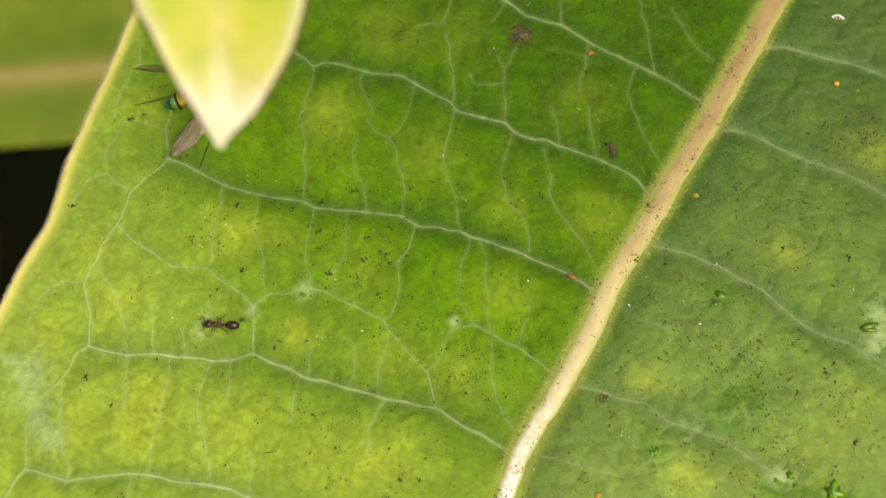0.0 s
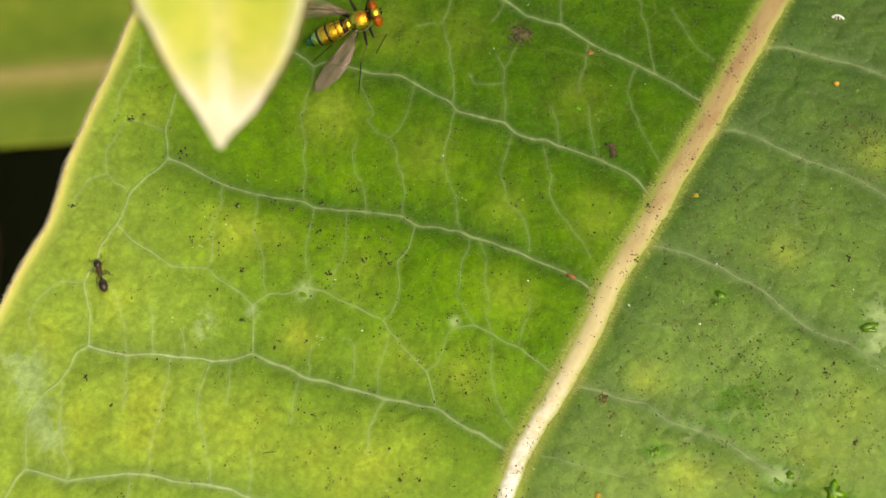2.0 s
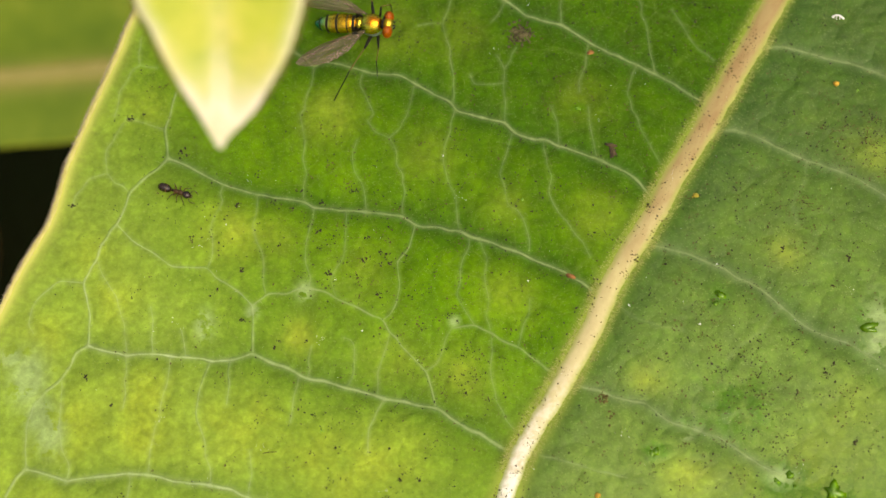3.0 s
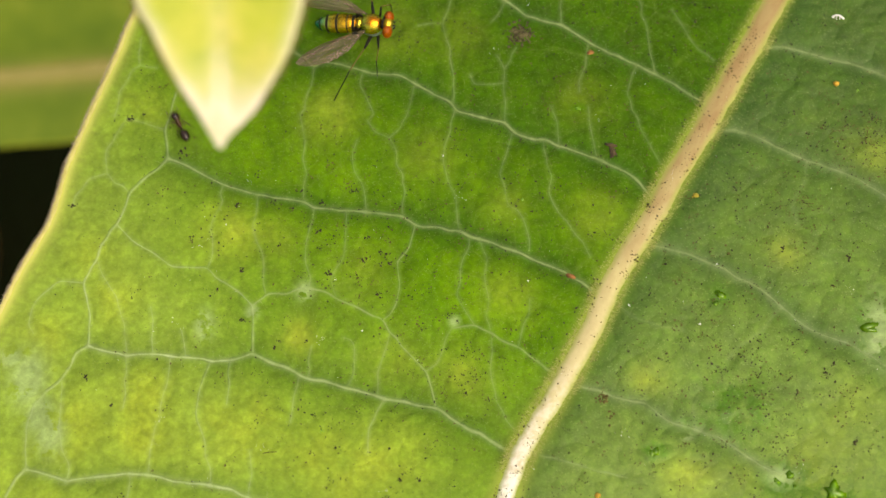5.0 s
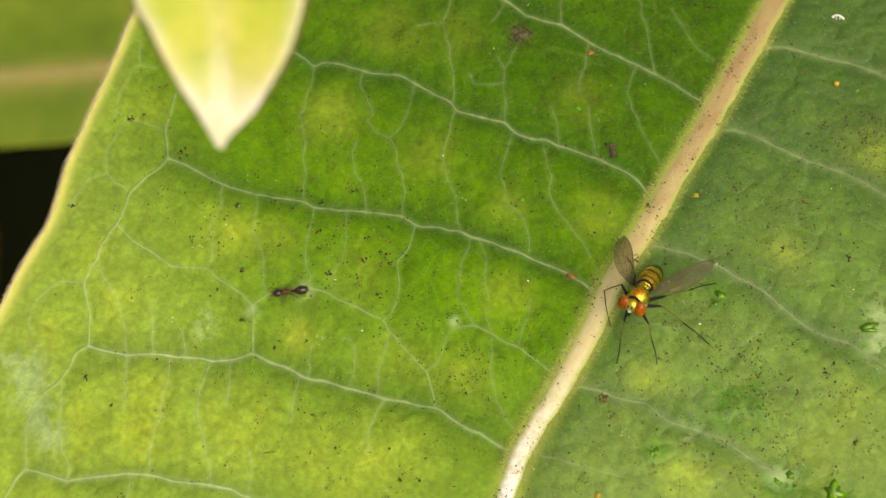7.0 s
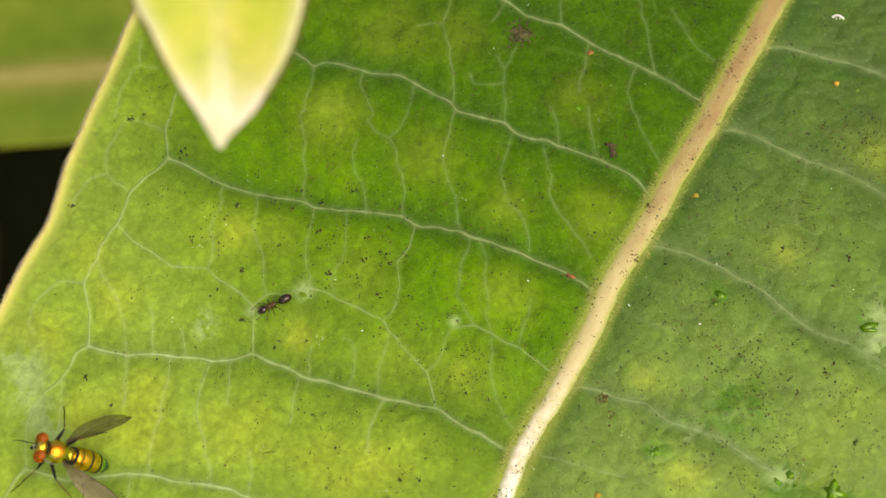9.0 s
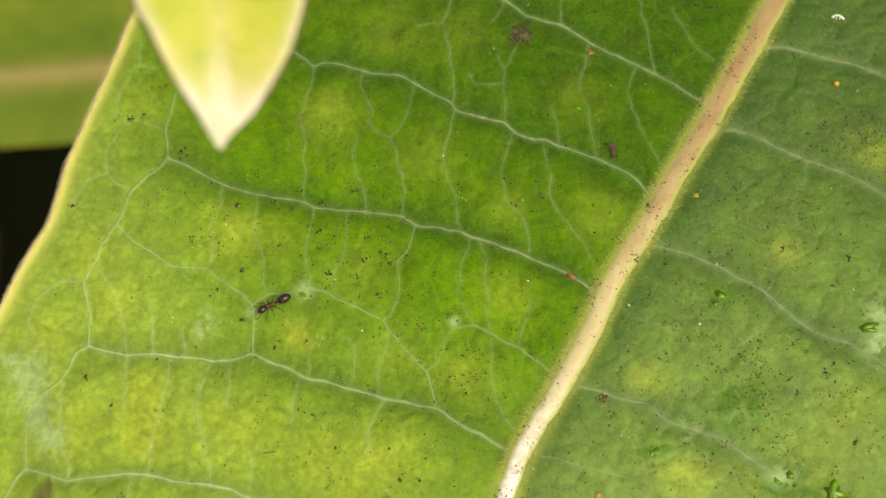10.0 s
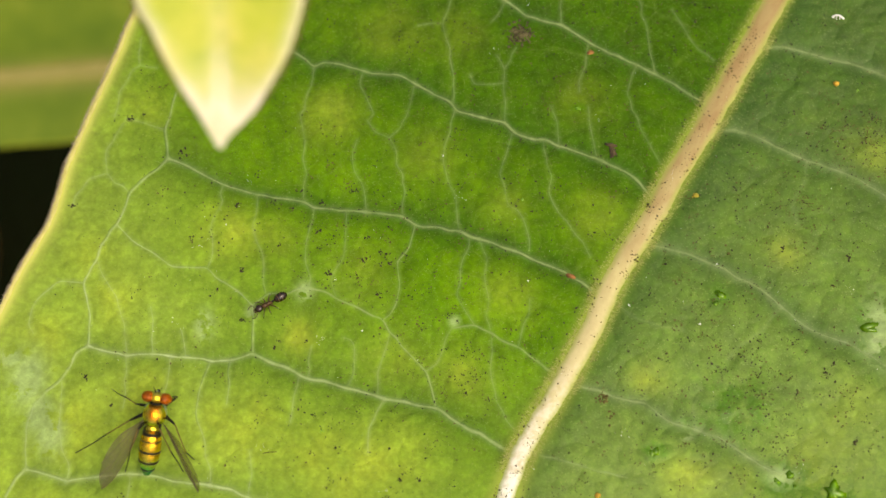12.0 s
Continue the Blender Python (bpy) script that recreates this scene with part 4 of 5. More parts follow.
def fallen_leaf():
    """A dry brown leaf on the soil, dim in the gap."""
    bm = bmesh.new()
    rows = []
    for i in range(14):
        t = i / 13
        w = 24 * math.sin(math.pi * (0.04 + 0.94 * t)) ** 0.8
        rows.append([bm.verts.new(((t - 0.5) * 80, v * w, 3 + 9 * abs(v) * w / 24 + 4 * math.sin(5 * t))) for v in (-1, -0.6, -0.2, 0.2, 0.6, 1)])
    for a, b in zip(rows, rows[1:]):
        for j in range(5):
            bm.faces.new((a[j], a[j + 1], b[j + 1], b[j]))
    bmesh.ops.solidify(bm, geom=bm.faces[:], thickness=0.6)
    ob = part("fallen_leaf", bm, M_DRY)
    ob.matrix_basis = pose(-0.138, 0.102, -0.302, 0, 0, 100)
    tagged(ob, "dry reddish brown fallen leaf on the dark soil", "leaf")


fallen_leaf()


# ---- dirt and crumbs on the big leaf ----
def crumb(name, p, r, mat, label, category, seed=1, turn=0.0, tall=0.6, group="", count=1, spread=0.0):
    """One loose crumb, or a clotted heap of bits."""
    rng = random.Random(seed)
    bm = bmesh.new()
    for i in range(count):
        x, y = (rng.gauss(0, spread), rng.gauss(0, spread)) if i else (0, 0)
        k = rng.uniform(0.5, 1) if count > 1 else 1
        lump(bm, (x, y, r[0] * tall * 0.5 * k + (top(p[0] + x, p[1] + y) - top(*p))), (r[0] * k, r[1] * k), rng, tall, radians(turn) + (rng.uniform(0, 3) if count > 1 else 0))
    ob = part(name, bm, mat)
    ob.matrix_basis = pose(p[0] * MM, p[1] * MM, top(*p) * MM)
    return tagged(ob, label, category, group)


crumb("bark_flake", (12.3, 7.6), (0.19, 0.5), M_BARK, "dark brown bark flake lying on the leaf", "debris", 3, 12, 0.6, "", 7, 0.17)
crumb("frass_pellet", (28.8, 12.8), (0.26, 0.24), M_FRASS, "ochre-yellow pellet on the leaf", "pellet", 4, 20, 0.9, "yellow pellets")
crumb("frass_pellet", (18.0, 4.0), (0.17, 0.16), M_FRASS_OLIVE, "small mottled yellow pellet beside the midrib", "pellet", 5, 0, 0.9, "yellow pellets", 6, 0.1)
crumb("frass_pellet", (10.4, -17.6), (0.22, 0.14), M_FRASS, "small brownish yellow pellet on the leaf", "pellet", 6, 10, 0.7, "yellow pellets", 4, 0.12)
crumb("rust_spot", (9.0, -2.0), (0.55, 0.2), M_RUST, "orange rusty blister on a side vein", "blister", 7, -28, 0.32)
crumb("rust_spot", (10.9, 15.5), (0.3, 0.22), M_RUST, "small reddish blister beside a side vein", "blister", 8, 30, 0.35)
crumb("dirt_clot", (5.7, 17.0), (0.15, 0.12), M_CLOT, "crusty grey-brown clot of dirt on the leaf", "dirt", 9, 0, 0.35, "", 170, 0.42)
crumb("dirt_clot", (11.0, -10.8), (0.13, 0.11), M_GRIT, "crumbly dark clot on a side vein", "dirt", 10, 0, 0.6, "", 20, 0.28)
crumb("dirt_clot", (11.4, -12.3), (0.12, 0.1), M_GRIT, "crumbly dark clot of dirt", "dirt", 12, 0, 0.6, "", 9, 0.2)
crumb("dirt_clot", (19.0, 11.3), (0.13, 0.11), M_DIRT, "dark smear of grit at the midrib", "dirt", 13, 0, 0.6, "", 9, 0.2)
SPOTS = [((-14.2, -1.7), 0.24), ((-18.9, 7.5), 0.25), ((28.7, -0.7), 0.18), ((-5.3, 0.9), 0.20), ((-5.7, -0.9), 0.16), ((-3.8, -1.1), 0.18), ((-4.5, -0.3), 0.17),
         ((-11.6, 0.2), 0.16), ((-14.7, 3.3), 0.17), ((-13.9, -5.3), 0.18), ((-6.3, 4.4), 0.16), ((-4.0, -0.5), 0.15), ((24.3, -10.4), 0.20), ((26.9, -8.5), 0.15),
         ((26.3, -9.1), 0.18), ((27.9, -14.0), 0.2), ((-24.6, -9.4), 0.18), ((-26.5, 3.3), 0.17), ((-22.7, -11.4), 0.16), ((19.0, 8.9), 0.16),
         ((-4.6, -3.4), 0.14), ((-8.9, -12.1), 0.15), ((22.8, 17.6), 0.14), ((24.0, -0.0), 0.14), ((-15.8, -3.1), 0.16), ((-1.6, -16.6), 0.14), ((-2.9, -16.6), 0.14), ((-11.4, -6.8), 0.12), ((-8.6, 3.6), 0.2), ((-8.8, 1.3), 0.17), ((-8.7, 0.0), 0.15), ((-8.0, -1.9), 0.2), ((-11.7, -7.3), 0.14), ((-9.4, -6.8), 0.13), ((-22.8, 10.0), 0.2), ((-21.8, 10.4), 0.12)]
for i, (p, r) in enumerate(SPOTS):
    crumb("dirt_speck", p, (r * 0.62, r * 0.62 * (0.5 + 0.3 * (i % 3) / 2)), M_DIRT, "dark speck of dirt stuck to the leaf", "speck", 20 + i, 40 * i, 0.45, "dark specks on the leaf", 8, r * 0.62)
for i, p in enumerate(((-7.6, -2.3), (-5.6, -6.1), (17.9, -5.6), (13.0, -4.2), (6.0, -2.4), (0.0, 7.2), (-15.4, 1.8), (19.3, -1.1))):
    crumb("white_crumb", p, (0.07, 0.055), M_WHITE, "tiny white crumb on the leaf", "crumb", 60 + i, 30 * i, 0.6, "white crumbs", 3, 0.05)


for i, (p, q) in enumerate((((9.9, 10.8), 0.14), ((5.7, 3.7), 0.09), ((-8.2, -13.2), 0.11), ((30.4, 12.3), 0.10))):
    crumb("green_crumb", p, (q, q * 0.8), M_SAP, "small bright green crumb on the leaf", "crumb", 80 + i, 50 * i, 0.5, "green crumbs", 5, q * 0.6)


for i, (p, a, b, turn) in enumerate((((19.3, -3.5), 0.34, 0.46, -35), ((19.0, -4.1), 0.2, 0.3, 10), ((29.7, -6.0), 0.42, 1.15, -22), ((14.4, -14.6), 0.4, 0.3, 15), ((26.2, -17.4), 1.0, 0.36, 8),
                                     ((23.4, -16.1), 0.34, 0.22, 40), ((22.5, -16.6), 0.36, 0.18, -20), ((23.7, -17.0), 0.22, 0.16, 0))):
    crumb("sap_drop", p, (a * 0.95, b * 0.95), M_WET, "glossy wet green drop of sap on the leaf", "drop", 100 + i, turn, 0.13 if a > b else 0.2, "wet drops", 3, min(a, b) * 0.4)


def fibre():
    """A thin brown bent fibre."""
    p = (-11.7, -14.7)
    bm = bmesh.new()
    tube(bm, spline([(-0.5, -0.06, 0.03), (-0.1, 0.02, 0.06), (0.45, 0.05, 0.03)], 0.08), 0.028, 5)
    ob = part("fibre", bm, M_GRIT)
    ob.matrix_basis = pose(p[0] * MM, p[1] * MM, (top(*p) - 0.01) * MM)
    tagged(ob, "thin brown plant fibre lying on the leaf", "fibre")


fibre()


def shed_skin():
    """A small white curled fibre."""
    p = (29.4, 18.3)
    bm = bmesh.new()
    tube(bm, spline([(-0.42, -0.03, 0.08), (-0.2, 0.1, 0.16), (0.1, 0.08, 0.18), (0.45, -0.14, 0.07)], 0.05), 0.075, 6)
    tube(bm, spline([(-0.1, 0.08, 0.12), (-0.12, -0.18, 0.03)], 0.05), 0.03, 5)
    tube(bm, spline([(0.12, 0.06, 0.12), (0.16, -0.2, 0.03)], 0.05), 0.03, 5)
    ob = part("insect_husk", bm, M_WHITE)
    ob.matrix_basis = pose(p[0] * MM, p[1] * MM, (top(*p) - 0.02) * MM)
    tagged(ob, "tiny white shed insect husk on the leaf", "husk")


shed_skin()


def scatter(name, count, seed, lo, hi, centres, mat, label):
    """Countless tiny specks, denser in some places."""
    rng = random.Random(seed)
    pts = []
    while len(pts) < count:
        if rng.random() < 0.3:
            c, s = rng.choice(centres)
            x, y = rng.gauss(c[0], s), rng.gauss(c[1], s)
        else:
            x, y = rng.triangular(-30, 34, 22), rng.uniform(-20, 22)
        pts.append((x, y))
        # most lie in small uneven groups
        if rng.random() < 0.22:
            for _ in range(rng.randint(2, 9)):
                pts.append((x + rng.gauss(0, 0.28), y + rng.gauss(0, 0.28)))
    arr = np.array(pts)
    ok = reach(arr, *segments([LEFT], 2.0)) > 1.0
    inside = arr[:, 0] > np.interp(arr[:, 1], [p[1] for p in LEFT[::-1][5:18]], [p[0] for p in LEFT[::-1][5:18]])
    arr = arr[ok & inside]
    dr = reach(arr, *SEG_RIB)
    z = np.where(dr < 0.9, -0.17 + 0.27 * (1 - np.clip(dr, 0, 1) ** 2.2), swell(arr))
    verts, faces = [], []
    for (x, y), h in zip(arr, z):
        r = lo + (hi - lo) * rng.random() ** 2.2
        a, e = rng.uniform(0, 6.3), rng.uniform(0.28, 0.85)
        i0 = len(verts)
        ca, sa = math.cos(a), math.sin(a)
        k = 6
        for j in range(k):
            w = 2 * math.pi * j / k
            q = rng.uniform(0.5, 1.3)
            u, v = r * q * math.cos(w), r * q * e * math.sin(w)
            verts.append((x + u * ca - v * sa, y + u * sa + v * ca, h - 0.03))
        for j in range(k):
            ux, uy, _ = verts[i0 + j]
            verts.append((x + (ux - x) * 0.6, y + (uy - y) * 0.6, h + r * rng.uniform(0.2, 0.6)))
        for j in range(k):
            faces.append((i0 + j, i0 + (j + 1) % k, i0 + k + (j + 1) % k, i0 + k + j))
        faces.append(tuple(i0 + k + j for j in range(k)))
    mesh = bpy.data.meshes.new(name)
    mesh.from_pydata((np.array(verts) * MM).tolist(), [], faces)
    mesh.materials.append(mat)
    tagged(new(name, mesh), label, "specks", kind="stuff")


CLUSTERS = [((-4.1, -1.2), 2.6), ((-9.0, 1.8), 2.4), ((-1.7, -6.2), 2.4), ((24.7, 0.5), 2.6), ((25.9, -9.9), 2.2), ((21.3, -8.3), 1.6), ((30.9, 7.9), 1.3),
            ((28.5, 8.8), 2.0), ((16.5, 4.8), 2.2), ((29.3, 8.3), 1.8), ((31.2, 8.8), 1.0), ((25.6, 2.6), 1.8), ((-5.8, -0.4), 1.8), ((-17.5, 2.6), 2.6), ((-8.6, -12.3), 2.6), ((20.0, -10.7), 1.8),
            ((22.9, -13.4), 2.0), ((1.8, -9.1), 1.8), ((-5.4, 5.7), 2.4), ((21.5, 14.2), 1.0), ((17.6, -4.2), 1.2)]
scatter("dirt_specks", 5200, 1, 0.038, 0.12, CLUSTERS, M_DIRT, "countless tiny dark specks of dirt on the leaf")
scatter("grit_specks", 5400, 2, 0.040, 0.12, CLUSTERS, M_GRIT, "countless tiny brown grains on the leaf")
scatter("white_specks", 260, 3, 0.03, 0.06, [((-8.8, -5.0), 6.0), ((-18.9, -8.7), 6.0), ((20.2, -6.6), 8.0)], M_WHITE, "tiny pale grains scattered on the leaf")


# ---- the long-legged fly ----
GOLD, LIME, GREEN, TEAL = (0.78, 0.50, 0.04), (0.56, 0.62, 0.08), (0.25, 0.60, 0.14), (0.06, 0.42, 0.34)
ORANGE = (0.84, 0.27, 0.02)
M_ABD = make_metal_body("abdomen_iridescent", ((0.0, (0.04, 0.34, 0.30)), (0.12, TEAL), (0.17, (0.24, 0.60, 0.20)), (0.27, (0.58, 0.66, 0.10)), (0.44, GOLD), (0.85, (0.80, 0.42, 0.03)), (1.0, GOLD)), "X", 1 / 0.0032, 1.25,
                        None, 0.25)
M_THX = make_metal_body("thorax_iridescent", ((0.0, GOLD), (0.3, LIME), (0.55, GOLD), (0.8, LIME), (1.0, GREEN)), "X", 1 / 0.0024, 0.35,
                        (ORANGE, ((0.28, 0.0), (0.5, 1.0), (0.72, 0.9), (0.92, 0.0))), 0.25)
M_FRONS = make_metal_body("face_gold", ((0.0, GOLD), (0.85, GOLD), (1.0, (0.66, 0.56, 0.12))), "X", 1 / 0.001, -0.9, None, 0.3)
M_EYE = plain("eye_red_orange", (0.25, 0.056, 0.001), 0.32, 0.0, 0.5, 4000, 0.25)
M_BLACK = plain("leg_black", (0.010, 0.009, 0.006), 0.5, spec=0.15)
M_TIBIA = plain("leg_brown", (0.115, 0.080, 0.020), 0.5, spec=0.15)
M_BAND = plain("band_black", (0.012, 0.009, 0.006), 0.35, spec=0.2)
M_FACE = plain("face_silver", (0.36, 0.40, 0.35), 0.4)
M_PLEURA = plain("thorax_side_silver_green", (0.30, 0.38, 0.30), 0.35, 0.6)
M_MEMBRANE = make_membrane()
M_WVEIN = plain("wing_vein_brown", (0.060, 0.048, 0.018), 0.5, spec=0.2)


def leg(parent, name, hip, femur, tibia, tarsus, thick):
    """A jointed leg whose origin is the hip; femur, tibia and tarsus each lie along +X from their own joint."""
    ob = new(name)
    ob.empty_display_size = 0.001
    ob.parent = parent
    ob.matrix_basis = pose(*[c * MM for c in hip])
    bm = bmesh.new()
    tube(bm, [(-0.06, 0, 0), (femur * 0.3, 0, 0.02), (femur * 0.7, 0, 0.02), (femur, 0, 0)], [thick * 0.9, thick * 1.35, thick * 1.1, thick * 0.6], 9)
    f = part("femur", bm, M_BLACK, ob)
    bm = bmesh.new()
    tube(bm, [(-0.03, 0, 0), (tibia * 0.5, 0, 0.03), (tibia, 0, 0)], [thick * 0.52, thick * 0.42, thick * 0.45], 7)
    b = part("tibia", bm, M_TIBIA, ob)
    bm = bmesh.new()
    q = spline([(-0.03, 0, 0), (tarsus * 0.5, 0.03, 0.07), (tarsus, 0, 0)], 0.25)
    tube(bm, q, np.linspace(thick * 0.46, thick * 0.3, len(q)), 6)
    a = part("tarsus", bm, M_BLACK, ob)
    return f, b, a, femur, tibia


def wing(parent, sign):
    """A long clear brownish wing, with its veins."""
    n, k = 40, 13
    lead = smooth_of((0, 0.5, 1.5, 3, 4.2, 4.9, 5.3), (0.05, 0.14, 0.30, 0.42, 0.38, 0.20, 0.0))
    trail = smooth_of((0, 0.5, 1.2, 2.2, 3.4, 4.4, 5.0, 5.3), (-0.06, -0.30, -0.72, -1.04, -1.04, -0.76, -0.42, -0.04))
    prof = lambda x, y: 0.10 * math.sin(x * 0.55) + 0.03 * math.sin(y * 7)
    bm = bmesh.new()
    grid = []
    for i in range(n):
        x = 5.3 * i / (n - 1)
        a, b = lead(x), 0.97 * trail(x)
        grid.append([bm.verts.new((x, -sign * (b + (a - b) * j / (k - 1)) * -1, prof(x, b + (a - b) * j / (k - 1)))) for j in range(k)])
    for r, s in zip(grid, grid[1:]):
        for j in range(k - 1):
            bm.faces.new((r[j], s[j], s[j + 1], r[j + 1]))
    ob = part("wing", bm, M_MEMBRANE, parent, "clear brownish wing with dark veins")
    ob.scale = (1.05, 0.92, 1.0)
    # veins: costa, radials, media with its fork, trailing edge
    lines = [[(0, 0.05), (1.5, 0.30), (3, 0.42), (4.2, 0.38), (4.9, 0.2), (5.3, 0)], [(0, 0.02), (1.4, 0.18), (2.6, 0.34)], [(0, 0.0), (2, 0.16), (4.6, 0.29)],
             [(0.2, -0.03), (2.2, 0.02), (5.2, 0.08)], [(0.2, -0.06), (1.8, -0.18), (3.6, -0.28), (4.0, -0.12), (5.2, -0.05)],
             [(3.6, -0.28), (4.6, -0.62)], [(0.2, -0.1), (1.4, -0.38), (3.0, -0.72), (3.9, -1.0)], [(2.4, -0.22), (2.3, -0.55)],
             [(0.2, -0.12), (1.0, -0.5), (1.6, -0.85)]]
    for i, line in enumerate(lines):
        bm = bmesh.new()
        s = spline(line, 0.15)
        tube(bm, [(x, sign * y, prof(x, y)) for x, y in s], 0.034 if i == 0 else 0.021, 5, 1, False)
        part("wing_vein", bm, M_WVEIN, ob)
    return ob


def make_fly():
    fly = thing("long_legged_fly", pose(0, 0, 0), "metallic gold-green long-legged fly with orange eyes, standing on the leaf", "fly")
    # thorax
    bm = bmesh.new()
    ellipsoid(bm, (0.30, 0, 1.80), (0.90, 0.78, 0.80), (0, -8, 0), 28, 20)
    thorax = part("thorax", bm, M_THX, fly, "iridescent green-gold thorax with coppery back")
    bm = bmesh.new()
    ellipsoid(bm, (-0.60, 0, 1.98), (0.27, 0.45, 0.26), (0, 12, 0))
    part("scutellum", bm, M_THX, thorax)
    bm = bmesh.new()
    ellipsoid(bm, (-0.70, 0, 1.66), (0.34, 0.60, 0.50))
    part("waist", bm, M_BAND, thorax, "black hind part of the thorax")
    bm = bmesh.new()
    for sx in (-1, 1):
        ellipsoid(bm, (0.36, 0.40 * sx, 1.46), (0.70, 0.38, 0.46))
    part("thorax_side", bm, M_PLEURA, thorax)
    # bristles on the back
    bm = bmesh.new()
    rng = random.Random(2)
    for i in range(14):
        x, y = -0.72 + 0.12 * i, (0.3 if i % 2 else -0.3)
        z = 1.80 + 0.76 * math.sqrt(max(0.05, 1 - ((x - 0.36) / 0.85) ** 2 - (y / 0.72) ** 2)) + (0.1 if x < -0.3 else 0)
        tube(bm, [(x, y, z - 0.05), (x - 0.12, y * 1.1, z + 0.22), (x - 0.3, y * 1.2, z + 0.34)], [0.016, 0.012, 0.004], 4, 1, False)
    part("bristles", bm, M_BLACK, thorax)
    # abdomen: five rings that taper to a blunt teal tip
    bm = bmesh.new()
    prof = [(-0.70, 0.40, 1.68), (-0.95, 0.60, 1.66), (-1.25, 0.70, 1.62), (-1.35, 0.68, 1.60), (-1.45, 0.72, 1.58), (-1.95, 0.74, 1.48), (-2.05, 0.71, 1.45),
            (-2.15, 0.73, 1.43), (-2.65, 0.68, 1.32), (-2.75, 0.65, 1.29), (-2.85, 0.63, 1.27), (-3.22, 0.50, 1.16), (-3.30, 0.46, 1.13), (-3.38, 0.43, 1.11),
            (-3.60, 0.31, 1.05), (-3.76, 0.20, 0.99), (-3.82, 0.08, 0.96)]
    longer = lambda x: -0.7 + 1.07 * (x + 0.7)
    tube(bm, [(longer(x), 0, z) for x, r, z in prof], [r for x, r, z in prof], 24, 0.95)
    abdomen = part("abdomen", bm, M_ABD, fly, "banded gold-green abdomen with teal tip")
    for x, r, z, w in ((-0.96, 0.63, 1.66, 0.15), (-1.34, 0.705, 1.605, 0.05), (-2.05, 0.745, 1.455, 0.11), (-2.75, 0.685, 1.29, 0.12), (-3.30, 0.49, 1.13, 0.10)):
        bm = bmesh.new()
        x = longer(x)
        tube(bm, [(x + w, 0, z + 0.2 * w), (x + w * 0.6, 0, z + 0.12 * w), (x - w * 0.6, 0, z - 0.12 * w), (x - w, 0, z - 0.2 * w)], [r - 0.03, r + 0.005, r, r - 0.045], 24, 0.95)
        part("band", bm, M_BAND, abdomen)
    # head
    bm = bmesh.new()
    ellipsoid(bm, (1.55, 0, 2.02), (0.41, 0.50, 0.50), (0, 0, 0), 18, 12)
    head = part("head", bm, M_FRONS, fly, "golden face between the eyes")
    for sx in (-1, 1):
        bm = bmesh.new()
        ellipsoid(bm, (1.55, 0.57 * sx, 1.98), (0.37, 0.44, 0.57), (sx * 10, 0, sx * 8), 22, 16)
        part("eye", bm, M_EYE, head, "orange-red compound eye")
        bm = bmesh.new()
        tube(bm, [(1.86, 0.10 * sx, 2.14), (2.04, 0.13 * sx, 2.22), (2.12, 0.15 * sx, 2.26)], [0.05, 0.065, 0.03], 7)
        tube(bm, [(2.1, 0.16 * sx, 2.32), (2.4, 0.30 * sx, 2.5)], [0.02, 0.008], 4)
        part("antenna", bm, M_BLACK, head)
    bm = bmesh.new()
    ellipsoid(bm, (1.80, 0, 1.72), (0.16, 0.18, 0.24), (0, 20, 0))
    part("face", bm, M_FACE, head, "silvery white lower face")
    bm = bmesh.new()
    tube(bm, [(1.82, 0, 1.62), (1.88, 0, 1.40), (1.86, 0, 1.25)], [0.14, 0.13, 0.07], 8)
    part("proboscis", bm, M_BLACK, head)
    bm = bmesh.new()
    tube(bm, [(1.0, 0, 1.88), (1.2, 0, 1.95), (1.28, 0, 1.96), (1.34, 0, 1.97)], [0.30, 0.33, 0.62, 0.60], 16)
    part("neck", bm, M_BLACK, head)
    wings = [wing(fly, 1), wing(fly, -1)]
    legs = []
    for s in (1, -1):
        legs.append(leg(fly, "fore_leg", (0.75, 0.36 * s, 1.25), 1.3, 1.25, 1.85, 0.085))
        legs.append(leg(fly, "mid_leg", (0.35, 0.42 * s, 1.15), 1.5, 2.0, 2.7, 0.10))
        legs.append(leg(fly, "hind_leg", (-0.1, 0.40 * s, 1.15), 1.8, 2.0, 2.4, 0.10))
    return fly, wings, legs


# ---- the ant ----
M_ANT = plain("ant_dark_brown", (0.020, 0.009, 0.004), 0.2, 0.0, 0.35, 6000, 0.5)
M_ANTLEG = plain("ant_leg_brown", (0.056, 0.026, 0.007), 0.35, spec=0.3)


